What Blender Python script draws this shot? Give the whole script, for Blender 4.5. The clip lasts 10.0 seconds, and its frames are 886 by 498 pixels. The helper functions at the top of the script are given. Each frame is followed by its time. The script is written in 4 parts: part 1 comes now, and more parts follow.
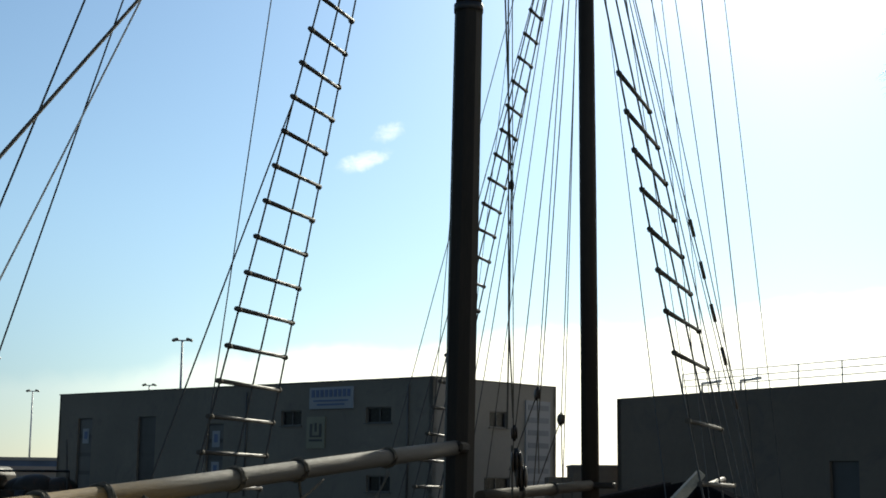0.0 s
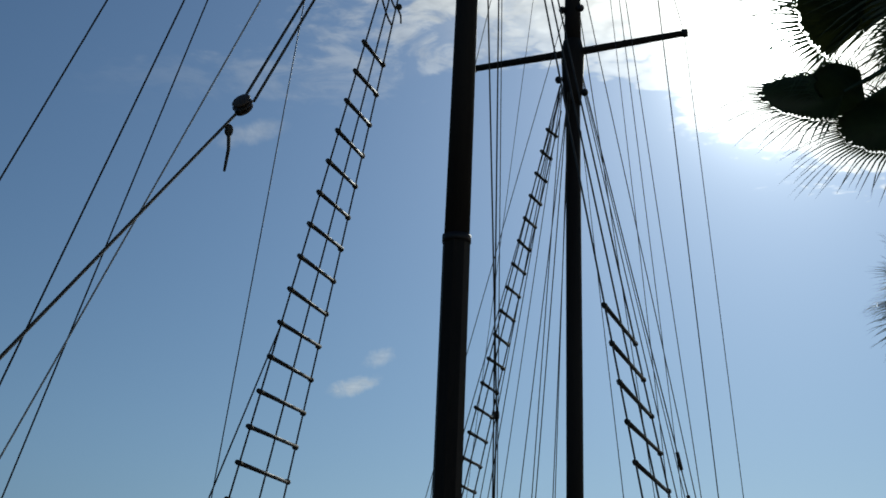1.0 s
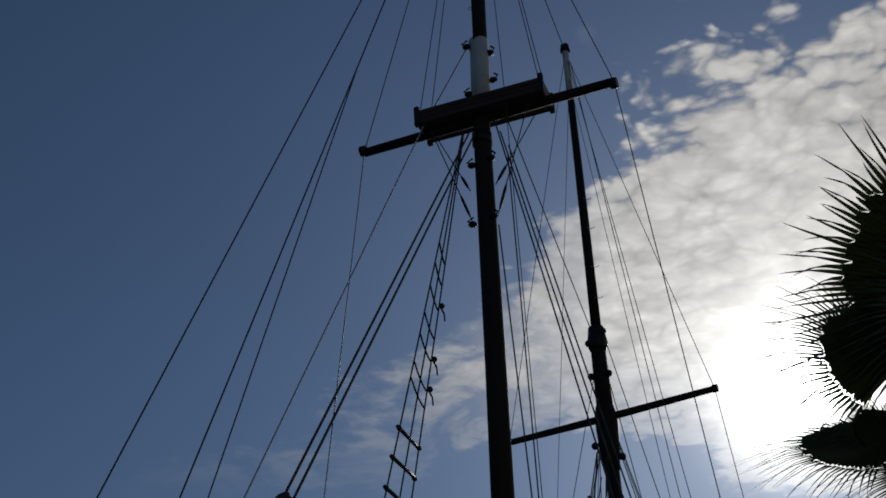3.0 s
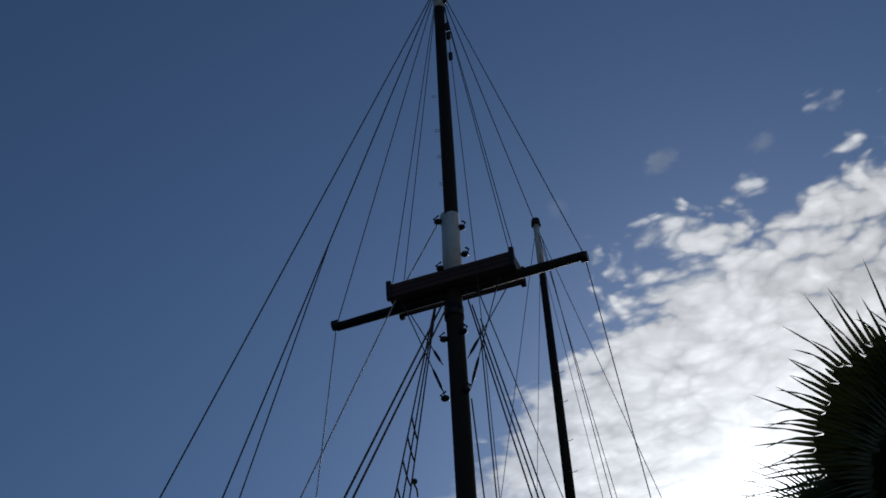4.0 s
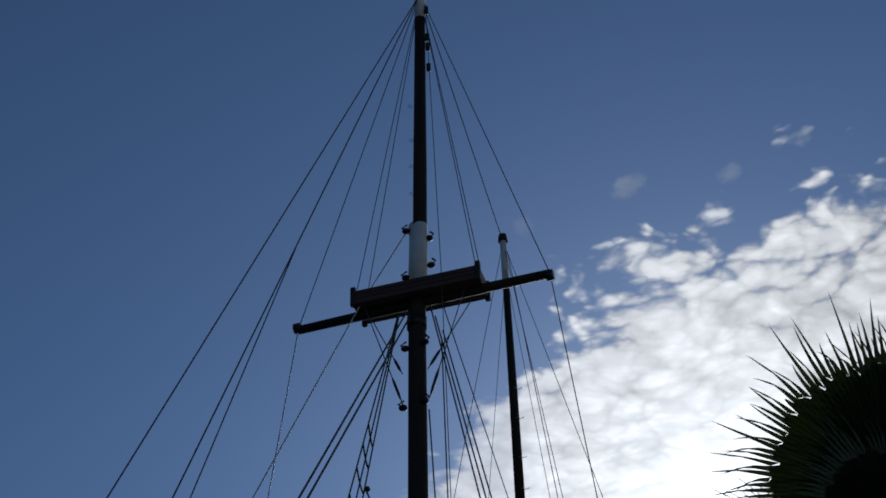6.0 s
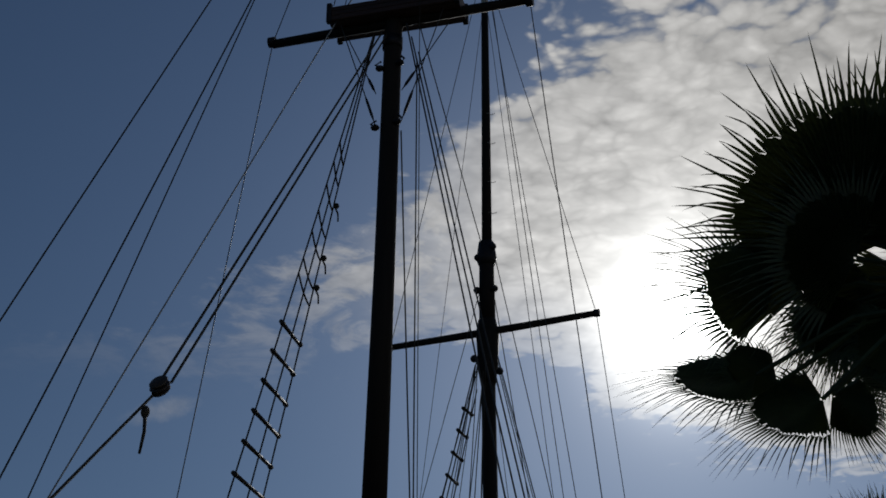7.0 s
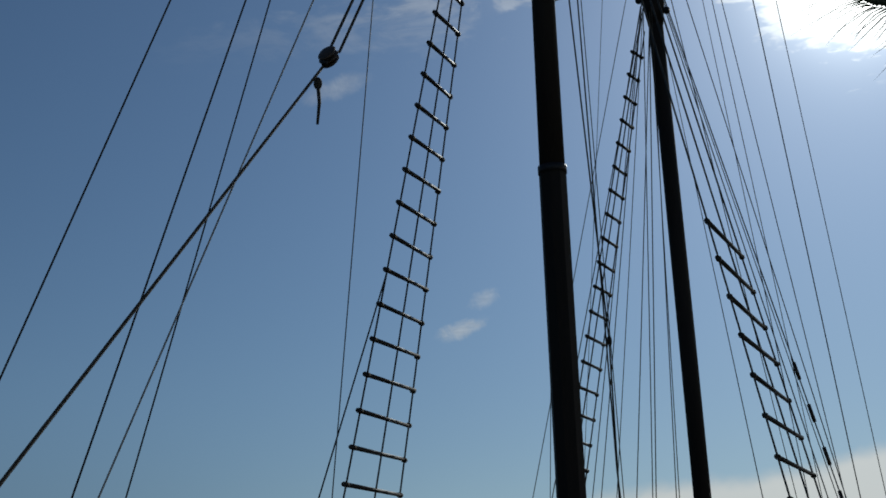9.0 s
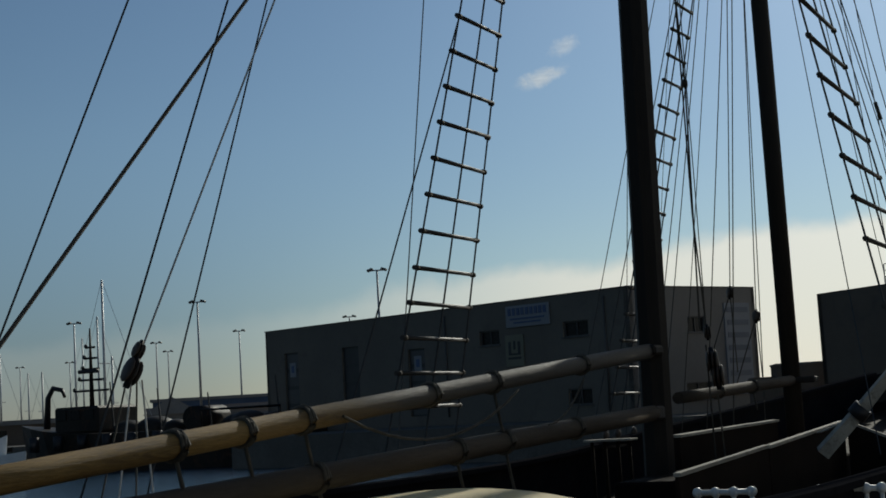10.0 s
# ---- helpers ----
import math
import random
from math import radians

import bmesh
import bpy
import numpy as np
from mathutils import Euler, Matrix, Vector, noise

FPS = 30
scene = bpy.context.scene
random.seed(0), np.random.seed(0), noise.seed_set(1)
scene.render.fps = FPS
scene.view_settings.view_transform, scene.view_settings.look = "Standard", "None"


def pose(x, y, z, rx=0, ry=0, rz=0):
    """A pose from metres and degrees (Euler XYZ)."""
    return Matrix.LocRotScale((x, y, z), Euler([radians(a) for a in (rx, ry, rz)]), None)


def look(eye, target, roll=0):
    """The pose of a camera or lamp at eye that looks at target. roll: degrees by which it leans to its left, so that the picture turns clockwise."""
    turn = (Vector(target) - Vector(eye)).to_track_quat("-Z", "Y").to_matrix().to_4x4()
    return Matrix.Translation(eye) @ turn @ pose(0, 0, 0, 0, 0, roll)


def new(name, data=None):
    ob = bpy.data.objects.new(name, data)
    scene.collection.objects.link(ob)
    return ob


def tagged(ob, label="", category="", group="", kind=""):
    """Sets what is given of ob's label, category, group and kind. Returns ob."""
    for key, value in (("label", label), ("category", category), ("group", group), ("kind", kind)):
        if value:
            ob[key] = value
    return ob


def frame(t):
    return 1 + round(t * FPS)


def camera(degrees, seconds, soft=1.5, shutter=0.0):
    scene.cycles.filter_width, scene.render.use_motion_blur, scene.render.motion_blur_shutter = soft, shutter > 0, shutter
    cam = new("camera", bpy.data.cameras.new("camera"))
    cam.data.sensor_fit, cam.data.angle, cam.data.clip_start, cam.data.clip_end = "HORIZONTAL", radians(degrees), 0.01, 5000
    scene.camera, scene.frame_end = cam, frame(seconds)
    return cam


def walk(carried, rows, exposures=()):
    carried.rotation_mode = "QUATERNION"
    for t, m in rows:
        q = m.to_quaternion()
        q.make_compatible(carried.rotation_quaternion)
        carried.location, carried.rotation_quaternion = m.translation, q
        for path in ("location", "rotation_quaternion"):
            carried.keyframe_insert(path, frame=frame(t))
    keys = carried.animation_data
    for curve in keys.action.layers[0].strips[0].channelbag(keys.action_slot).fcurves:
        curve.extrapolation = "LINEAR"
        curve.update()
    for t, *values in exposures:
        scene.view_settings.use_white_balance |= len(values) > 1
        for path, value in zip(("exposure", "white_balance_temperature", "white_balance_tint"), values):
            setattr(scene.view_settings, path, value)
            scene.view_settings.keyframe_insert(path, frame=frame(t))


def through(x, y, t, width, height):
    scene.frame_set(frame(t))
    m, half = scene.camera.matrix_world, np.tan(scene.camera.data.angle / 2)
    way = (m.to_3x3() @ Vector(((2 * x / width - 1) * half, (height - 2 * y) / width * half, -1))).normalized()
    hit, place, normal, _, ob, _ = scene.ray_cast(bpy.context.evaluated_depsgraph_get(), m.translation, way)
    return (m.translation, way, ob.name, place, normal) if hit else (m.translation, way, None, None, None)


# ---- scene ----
cam = camera(33.19, 10.0, soft=1.7)
ROWS = [
    (0.0, pose(-0.044, 0.063, 2.876, 99.156, -0.516, 0.570)),
    (0.5, pose(-0.025, 0.058, 2.880, 103.708, -1.390, 0.180)),
    (1.0, pose(0.016, 0.046, 2.898, 107.879, -1.427, -0.017)),
    (1.5, pose(0.033, 0.028, 2.914, 110.992, 0.291, 1.124)),
    (2.0, pose(0.012, 0.007, 2.942, 114.539, 1.190, 1.343)),
    (2.5, pose(0.022, 0.005, 2.945, 118.001, 2.930, 3.457)),
    (3.0, pose(-0.007, -0.002, 2.936, 122.309, 2.697, 3.322)),
    (3.2, pose(0.004, -0.004, 2.935, 124.173, 3.116, 3.665)),
    (4.3, pose(0.019, -0.018, 2.931, 130.372, 3.478, 2.364)),
    (4.5, pose(-0.001, -0.021, 2.931, 131.328, 3.402, 2.234)),
    (5.0, pose(-0.025, -0.023, 2.925, 132.191, 2.843, 2.087)),
    (5.2, pose(-0.025, -0.023, 2.923, 132.383, 2.582, 1.877)),
    (6.3, pose(-0.039, -0.019, 2.906, 126.781, 0.739, -2.650)),
    (6.5, pose(-0.065, -0.022, 2.909, 124.789, 0.049, -3.799)),
    (7.0, pose(-0.029, -0.019, 2.913, 118.544, -0.063, -3.039)),
    (7.5, pose(0.058, -0.013, 2.913, 114.337, 1.062, -0.710)),
    (8.0, pose(0.017, -0.013, 2.901, 111.218, 1.733, 1.301)),
    (8.5, pose(0.015, -0.008, 2.865, 108.080, 1.761, 3.182)),
    (9.0, pose(-0.025, -0.003, 2.839, 105.643, 2.868, 5.160)),
    (9.5, pose(0.045, -0.001, 2.829, 101.896, 3.253, 6.878)),
    (10.0, pose(0.048, 0.004, 2.803, 96.184, 3.345, 8.394)),
]
EXPOSURES = [(0.0, 0.6, 7000, 2), (0.5, -0.05, 6500, 1), (1.0, -0.68, 6100, 2), (1.5, -1.1, 6100, 4), (2.0, -1.4, 6150, 7), (2.5, -1.53, 6200, 9), (3.2, -1.48, 6150, 9),
             (4.5, -0.82, 5500, 9), (5.0, -0.62, 5480, 8), (5.2, -0.64, 5480, 8), (6.3, -1.18, 5800, 9), (7.0, -1.63, 6150, 9), (7.5, -1.73, 6150, 9), (8.0, -1.52, 6150, 8),
             (8.5, -1.15, 6050, 6), (9.0, -0.98, 6000, 4), (9.5, -0.95, 6200, 4), (10.0, -0.56, 6550, 3)]
walk(cam, ROWS, EXPOSURES)

# ---- sun and sky ----
SUN_AZ, SUN_EL = radians(13.27), radians(25.51)
SUN = Vector((math.sin(SUN_AZ) * math.cos(SUN_EL), math.cos(SUN_AZ) * math.cos(SUN_EL), math.sin(SUN_EL)))
sun = new("sun", bpy.data.lights.new("sun", "SUN"))
sun.data.energy, sun.data.angle, sun.data.color = 3.2, radians(0.6), (1.0, 0.95, 0.87)
sun.matrix_world = look(SUN * 50, (0, 0, 0))


class Graph:
    """Short-hand for wiring shader nodes."""

    def __init__(self, tree):
        self.tree = tree
        tree.nodes.clear()

    def add(self, kind, **values):
        node = self.tree.nodes.new(kind)
        for key, value in values.items():
            if key == "op":
                node.operation = value
            elif key == "clamp":
                node.use_clamp = value
        return node

    def link(self, a, b):
        self.tree.links.new(a, b)

    def put(self, socket, value):
        if isinstance(value, bpy.types.NodeSocket):
            self.tree.links.new(value, socket)
        else:
            socket.default_value = value

    def math(self, op, a, b=0.0, clamp=False):
        node = self.add("ShaderNodeMath", op=op, clamp=clamp)
        self.put(node.inputs[0], a)
        self.put(node.inputs[1], b)
        return node.outputs[0]

    def step(self, x, lo, hi):
        node = self.add("ShaderNodeMapRange")
        node.interpolation_type = "SMOOTHSTEP"
        self.put(node.inputs[0], x)
        self.put(node.inputs[1], lo)
        self.put(node.inputs[2], hi)
        return node.outputs[0]

    def noise(self, vector, scale, detail=4.0, rough=0.55, warp=0.0):
        node = self.add("ShaderNodeTexNoise")
        self.put(node.inputs["Vector"], vector)
        self.put(node.inputs["Scale"], scale)
        self.put(node.inputs["Detail"], detail)
        self.put(node.inputs["Roughness"], rough)
        self.put(node.inputs["Distortion"], warp)
        return node.outputs[0]

    def mix(self, fac, a, b):
        node = self.add("ShaderNodeMix")
        node.data_type = "RGBA"
        self.put(node.inputs[0], fac)
        self.put(node.inputs[6], a)
        self.put(node.inputs[7], b)
        return node.outputs[2]

    def curve(self, x, lo, hi, points):
        """A smooth function of x, from lo to hi, through points (x, y)."""
        u = self.add("ShaderNodeMapRange")
        self.put(u.inputs[0], x)
        u.inputs[1].default_value, u.inputs[2].default_value = lo, hi
        node = self.add("ShaderNodeFloatCurve")
        self.link(u.outputs[0], node.inputs[1])
        c = node.mapping.curves[0]
        top = max(y for _, y in points)
        pts = [((px - lo) / (hi - lo), py / top) for px, py in points]
        c.points[0].location, c.points[1].location = pts[0], pts[-1]
        for p in pts[1:-1]:
            c.points.new(*p)
        node.mapping.update()
        return self.math("MULTIPLY", node.outputs[0], top)


world = bpy.data.worlds.new("sky")
scene.world = world
world.use_nodes = True
g = Graph(world.node_tree)
way = g.add("ShaderNodeTexCoord").outputs["Generated"]
split = g.add("ShaderNodeSeparateXYZ")
g.link(way, split.inputs[0])
wx, wy, wz = split.outputs
sky = g.add("ShaderNodeTexSky")
sky.sky_type, sky.sun_disc = "NISHITA", False
sky.sun_elevation, sky.sun_rotation = SUN_EL, SUN_AZ
sky.air_density, sky.dust_density, sky.ozone_density = 1.0, 0.15, 3.0
# the cloud deck is a flat sheet overhead: px, py are places on it
up = g.math("MAXIMUM", wz, 0.02)
px, py = g.math("DIVIDE", wx, up), g.math("DIVIDE", wy, up)
sheet = g.add("ShaderNodeCombineXYZ")
g.link(px, sheet.inputs[0])
g.link(py, sheet.inputs[1])
sheet = sheet.outputs[0]
wob = g.math("MULTIPLY", g.math("SUBTRACT", g.noise(sheet, 3.5, 5.0, 0.6), 0.5), 0.4)
yy = g.math("ADD", py, wob)
near_edge = g.curve(px, -0.8, 1.4, [(-0.8, 2.2), (-0.42, 2.0), (-0.15, 1.9), (-0.04, 1.72), (0.08, 1.47), (0.19, 1.25), (0.27, 1.14), (0.36, 1.1), (0.5, 1.06), (0.9, 0.98), (1.4, 0.9)])
far_edge = g.curve(px, -0.8, 1.4, [(-0.8, 2.4), (-0.42, 2.4), (-0.12, 2.28), (0.1, 2.2), (0.3, 2.26), (0.45, 2.5), (0.9, 2.75), (1.4, 2.85)])
inside = g.math("MULTIPLY", g.step(g.math("SUBTRACT", yy, near_edge), -0.1, 0.36), g.step(g.math("SUBTRACT", far_edge, yy), -0.14, 0.3))
# puffs: rounded cells at two sizes, their edges torn by noise
warp = g.add("ShaderNodeVectorMath", op="ADD")
wn = g.add("ShaderNodeTexNoise")
g.link(sheet, wn.inputs["Vector"])
wn.inputs["Scale"].default_value, wn.inputs["Detail"].default_value = 11.0, 4.0
ws = g.add("ShaderNodeVectorMath", op="SCALE")
g.link(wn.outputs[1], ws.inputs[0])
ws.inputs["Scale"].default_value = 0.09
g.link(sheet, warp.inputs[0])
g.link(ws.outputs[0], warp.inputs[1])


def puffs(scale, soft):
    cells = g.add("ShaderNodeTexVoronoi")
    cells.feature = "SMOOTH_F1"
    cells.inputs["Scale"].default_value = scale
    cells.inputs["Smoothness"].default_value = soft
    g.link(warp.outputs[0], cells.inputs["Vector"])
    return g.math("SUBTRACT", 1.0, g.math("MULTIPLY", cells.outputs["Distance"], 1.25))


fine = g.noise(sheet, 26.0, 6.0, 0.6, 0.4)
bumps = g.math("ADD", g.math("MULTIPLY", puffs(22.0, 0.22), 0.66), g.math("MULTIPLY", puffs(52.0, 0.2), 0.34))
puffy = g.math("ADD", 0.15, g.math("MULTIPLY", g.step(px, -0.15, 0.25), 0.65))
body = g.math("ADD", g.math("MULTIPLY", bumps, puffy), g.math("MULTIPLY", fine, g.math("SUBTRACT", 1.0, puffy)))
# blue lanes between the rows of puffs
lanes = g.add("ShaderNodeMapping")
lanes.inputs["Rotation"].default_value = (0, 0, radians(28))
lanes.inputs["Scale"].default_value = (2.2, 7.5, 1)
g.link(sheet, lanes.inputs[0])
lane = g.noise(lanes.outputs[0], 1.0, 3.0, 0.5, 0.3)
# far out the sheet is too flat to show its grain
body = g.math("ADD", 0.5, g.math("MULTIPLY", g.math("SUBTRACT", body, 0.5), g.step(wz, 0.12, 0.3)))
deep = g.math("ADD", inside, g.math("MULTIPLY", g.math("SUBTRACT", lane, 0.5), g.math("SUBTRACT", 1.35, inside)))
density = g.step(g.math("ADD", g.math("MULTIPLY", body, 0.75), g.math("MULTIPLY", deep, 0.9)), 0.6, 0.9)
density = g.math("MULTIPLY", density, g.step(inside, 0.0, 0.12))
thin = g.curve(px, -0.8, 1.4, [(-0.8, 0.0), (-0.55, 0.04), (-0.3, 0.22), (-0.1, 0.5), (0.05, 0.78), (0.3, 0.94), (1.4, 0.95)])
soft_end = g.step(g.math("SUBTRACT", far_edge, py), -0.2, 0.4)
torn = g.math("MAXIMUM", g.step(px, -0.12, 0.2), g.step(g.noise(sheet, 8.0, 6.0, 0.62, 0.7), 0.36, 0.62))
density = g.math("MULTIPLY", g.math("MULTIPLY", g.math("MULTIPLY", density, thin), soft_end), torn)


def wisp(az, el, wide, high, scale, gain):
    """A small torn cloud round one direction."""
    a, e = radians(az), radians(el)
    c = Vector((math.sin(a) * math.cos(e), math.cos(a) * math.cos(e), math.sin(e)))
    side, top = Vector((math.cos(a), -math.sin(a), 0)), None
    top = side.cross(c)
    tilt = radians(18)
    side, top = side * math.cos(tilt) + top * math.sin(tilt), top * math.cos(tilt) - side * math.sin(tilt)

    def along(v, size):
        dot = g.add("ShaderNodeVectorMath", op="DOT_PRODUCT")
        g.link(way, dot.inputs[0])
        dot.inputs[1].default_value = v / radians(size)
        q = g.math("SUBTRACT", dot.outputs["Value"], v.dot(c) / radians(size))
        return g.math("MULTIPLY", q, q)
    r = g.math("ADD", along(side, wide), along(top, high))
    r = g.math("ADD", r, g.math("MULTIPLY", g.noise(way, scale, 5.0, 0.65, 0.6), 2.4))
    return g.math("MULTIPLY", g.step(r, 2.3, 0.9), gain)


for args in ((-3.9, 12.45, 1.2, 0.4, 75, 0.42), (-2.85, 13.6, 0.75, 0.4, 80, 0.3), (11.5, 41.0, 0.75, 0.45, 70, 0.22), (16.6, 40.8, 0.6, 0.4, 70, 0.16), (6.1, 39.9, 0.5, 0.5, 70, 0.08), (-8.6, 21.9, 1.6, 0.5, 45, 0.22)):
    density = g.math("MAXIMUM", density, wisp(*args))
# low milky bank over the horizon, higher towards the sun
edge = g.math("ADD", 0.1, g.math("MULTIPLY", wx, 0.11))
edge = g.math("ADD", edge, g.math("MULTIPLY", g.math("SUBTRACT", g.noise(way, 7.0, 5.0, 0.6), 0.5), 0.05))
bank = g.math("MULTIPLY", g.step(g.math("SUBTRACT", edge, wz), -0.004, 0.012), g.math("ADD", 0.1, g.math("MULTIPLY", g.step(wx, -0.3, 0.0), 0.7)))
density = g.math("MAXIMUM", density, bank)
# glow of the sun through the thin cloud
facing = g.add("ShaderNodeVectorMath", op="DOT_PRODUCT")
g.link(way, facing.inputs[0])
facing.inputs[1].default_value = SUN
angle = g.math("ARCCOSINE", g.math("MINIMUM", facing.outputs["Value"], 0.99999))


def halo(width, gain):
    return g.math("MULTIPLY", g.math("EXPONENT", g.math("MULTIPLY", angle, -1.0 / radians(width))), gain)


glow = g.math("ADD", halo(0.8, 70.0), halo(4.0, 1.2))
lit = g.math("ADD", g.math("ADD", 0.12, halo(9.5, 1.9)), g.math("MULTIPLY", body, 1.45))
lit = g.math("ADD", lit, g.math("MULTIPLY", bank, 0.15))
white = g.add("ShaderNodeCombineColor")
for s, k in zip(white.inputs[:3], (1.06, 1.0, 0.92)):
    g.link(g.math("MULTIPLY", lit, k), s)
blue = g.add("ShaderNodeVectorMath", op="SCALE")
g.link(sky.outputs[0], blue.inputs[0])
g.link(g.math("ADD", 0.061, halo(18.0, 0.075)), blue.inputs["Scale"])
deep_blue = g.add("ShaderNodeVectorMath", op="MULTIPLY")
deep_blue.inputs[1].default_value = (0.94, 0.98, 1.035)
g.link(blue.outputs[0], deep_blue.inputs[0])
# dull haze low over the harbour, away from the sun
haze = g.math("MULTIPLY", g.step(wz, 0.2, 0.0), g.step(wx, -0.05, -0.4))
dull = g.add("ShaderNodeVectorMath", op="MULTIPLY")
dull.inputs[1].default_value = (0.5, 0.55, 0.68)
g.link(deep_blue.outputs[0], dull.inputs[0])
hazy = g.mix(haze, deep_blue.outputs[0], dull.outputs[0])
total = g.mix(density, hazy, white.outputs[0])
plus = g.add("ShaderNodeVectorMath", op="ADD")
shine = g.add("ShaderNodeVectorMath", op="SCALE")
shine.inputs[0].default_value = (1.0, 0.97, 0.9)
g.link(glow, shine.inputs["Scale"])
g.link(total, plus.inputs[0])
g.link(shine.outputs[0], plus.inputs[1])
back = g.add("ShaderNodeBackground")
g.link(plus.outputs[0], back.inputs[0])
back.inputs[1].default_value = 1.0
g.link(back.outputs[0], g.add("ShaderNodeOutputWorld").inputs[0])


# ---- materials ----
def surface(name, colour, rough=0.6, metal=0.0, vary=0.25, scale=6.0, grain=(1, 1, 1), bump=0.15, second=None, spots=0.0, shine=0.5, shaded=None):
    """A worn surface: two scales of noise in colour, roughness and relief; grain stretches it; second is a stain colour."""
    m = bpy.data.materials.new(name)
    m.use_nodes = True
    n = Graph(m.node_tree)
    tex = n.add("ShaderNodeTexCoord")
    stretch = n.add("ShaderNodeMapping")
    stretch.inputs["Scale"].default_value = grain
    n.link(tex.outputs["Object"], stretch.inputs[0])
    v = stretch.outputs[0]
    info = n.add("ShaderNodeObjectInfo")
    big, small = n.noise(v, scale * 0.25, 3.0), n.noise(v, scale * 4, 6.0, 0.65)
    both = n.math("ADD", n.math("MULTIPLY", big, 0.6), n.math("MULTIPLY", small, 0.4))
    both = n.math("ADD", both, n.math("MULTIPLY", n.math("SUBTRACT", info.outputs["Random"], 0.5), 0.15))
    dark, light = [c * (1 - vary) for c in colour], [min(1, c * (1 + vary)) for c in colour]
    col = n.mix(n.step(both, 0.3, 0.7), (*dark, 1), (*light, 1))
    if second:
        col = n.mix(n.math("MULTIPLY", n.step(n.noise(v, scale * 0.6, 6.0, 0.7, 1.0), 0.52, 0.7), spots), col, (*second, 1))
    # shade painted into the colour: greyer along object Y, with a noisy border
    if shaded:
        at = n.add("ShaderNodeSeparateXYZ")
        n.link(tex.outputs["Object"], at.inputs[0])
        shade_at = n.math("ADD", at.outputs[1], n.math("MULTIPLY", n.math("SUBTRACT", n.noise(v, 1.5, 5.0, 0.7), 0.5), 5.0))
        col = n.mix(n.step(shade_at, shaded[0], shaded[1]), col, (*shaded[2], 1))
    p = n.add("ShaderNodeBsdfPrincipled")
    n.link(col, p.inputs["Base Color"])
    n.put(p.inputs["Metallic"], metal)
    p.inputs["Specular IOR Level"].default_value = shine
    n.link(n.math("ADD", n.math("MULTIPLY", small, 0.3), rough - 0.15, True), p.inputs["Roughness"])
    b = n.add("ShaderNodeBump")
    b.inputs["Strength"].default_value, b.inputs["Distance"].default_value = bump, 0.02
    n.link(small, b.inputs["Height"])
    n.link(b.outputs[0], p.inputs["Normal"])
    n.link(p.outputs[0], n.add("ShaderNodeOutputMaterial").inputs[0])
    return m


SPAR = surface("varnished_mast", (0.028, 0.022, 0.017), 0.65, vary=0.35, scale=5, grain=(3, 3, 0.25), bump=0.25, second=(0.03, 0.022, 0.016), spots=0.6, shine=0.18)
# the grey towards the mast is painted shade, over honey-coloured varnish
BOOM_WOOD = surface("varnished_boom", (0.27, 0.165, 0.052), 0.75, vary=0.45, scale=6, grain=(3, 0.35, 3), bump=0.4, second=(0.09, 0.05, 0.02), spots=0.75, shine=0.25, shaded=(-10.0, -6.0, (0.085, 0.076, 0.064)))
BOOM_OLD = surface("weathered_boom", (0.075, 0.06, 0.045), 0.8, vary=0.3, scale=6, grain=(3, 0.25, 3), bump=0.3, second=(0.04, 0.03, 0.024), spots=0.5, shine=0.12)
WHITE_WOOD = surface("white_paint", (0.72, 0.71, 0.66), 0.45, vary=0.1, scale=8, bump=0.1, second=(0.4, 0.36, 0.28), spots=0.35)
PALE_WOOD = surface("bleached_wood", (0.36, 0.33, 0.27), 0.85, vary=0.3, scale=10, grain=(2, 0.5, 2), bump=0.35, second=(0.12, 0.1, 0.08), spots=0.6, shine=0.15)
RED_WOOD = surface("red_brown_planks", (0.06, 0.026, 0.015), 0.55, vary=0.3, scale=8, grain=(0.4, 3, 3), bump=0.3)
RUNG_WOOD = surface("weathered_batten", (0.06, 0.052, 0.044), 0.6, vary=0.4, scale=14, grain=(3, 0.4, 3), bump=0.35, shine=0.25)
WIRE = surface("tarred_wire", (0.03, 0.03, 0.03), 0.6, vary=0.3, scale=30, bump=0.2)
HEMP = surface("worn_hemp", (0.07, 0.06, 0.044), 0.85, vary=0.35, scale=40, bump=0.5)
PALE_ROPE = surface("pale_synthetic_rope", (0.5, 0.48, 0.44), 0.75, vary=0.2, scale=40, bump=0.4)
IRON = surface("black_iron", (0.03, 0.03, 0.032), 0.5, 0.6, vary=0.4, scale=18, bump=0.25, second=(0.09, 0.04, 0.02), spots=0.4)
STEEL = surface("galvanised_steel", (0.42, 0.43, 0.44), 0.45, 0.8, vary=0.15, scale=14)
BLOCK_WOOD = surface("dark_block_wood", (0.06, 0.04, 0.025), 0.5, vary=0.3, scale=16, bump=0.25)
HULL_PAINT = surface("black_hull_paint", (0.016, 0.016, 0.018), 0.6, vary=0.3, scale=3, bump=0.15, second=(0.03, 0.024, 0.02), spots=0.4, shine=0.0)
DECK_WOOD = surface("teak_deck", (0.045, 0.036, 0.026), 0.75, vary=0.3, scale=5, grain=(4, 0.3, 4), bump=0.25, shine=0.05)
CREAM = surface("cream_canvas", (0.6, 0.48, 0.24), 0.8, vary=0.12, scale=4, bump=0.2, second=(0.42, 0.34, 0.2), spots=0.35)
CABIN_PAINT = surface("brown_cabin_paint", (0.018, 0.013, 0.01), 0.9, vary=0.25, scale=5, bump=0.2, shine=0.03)
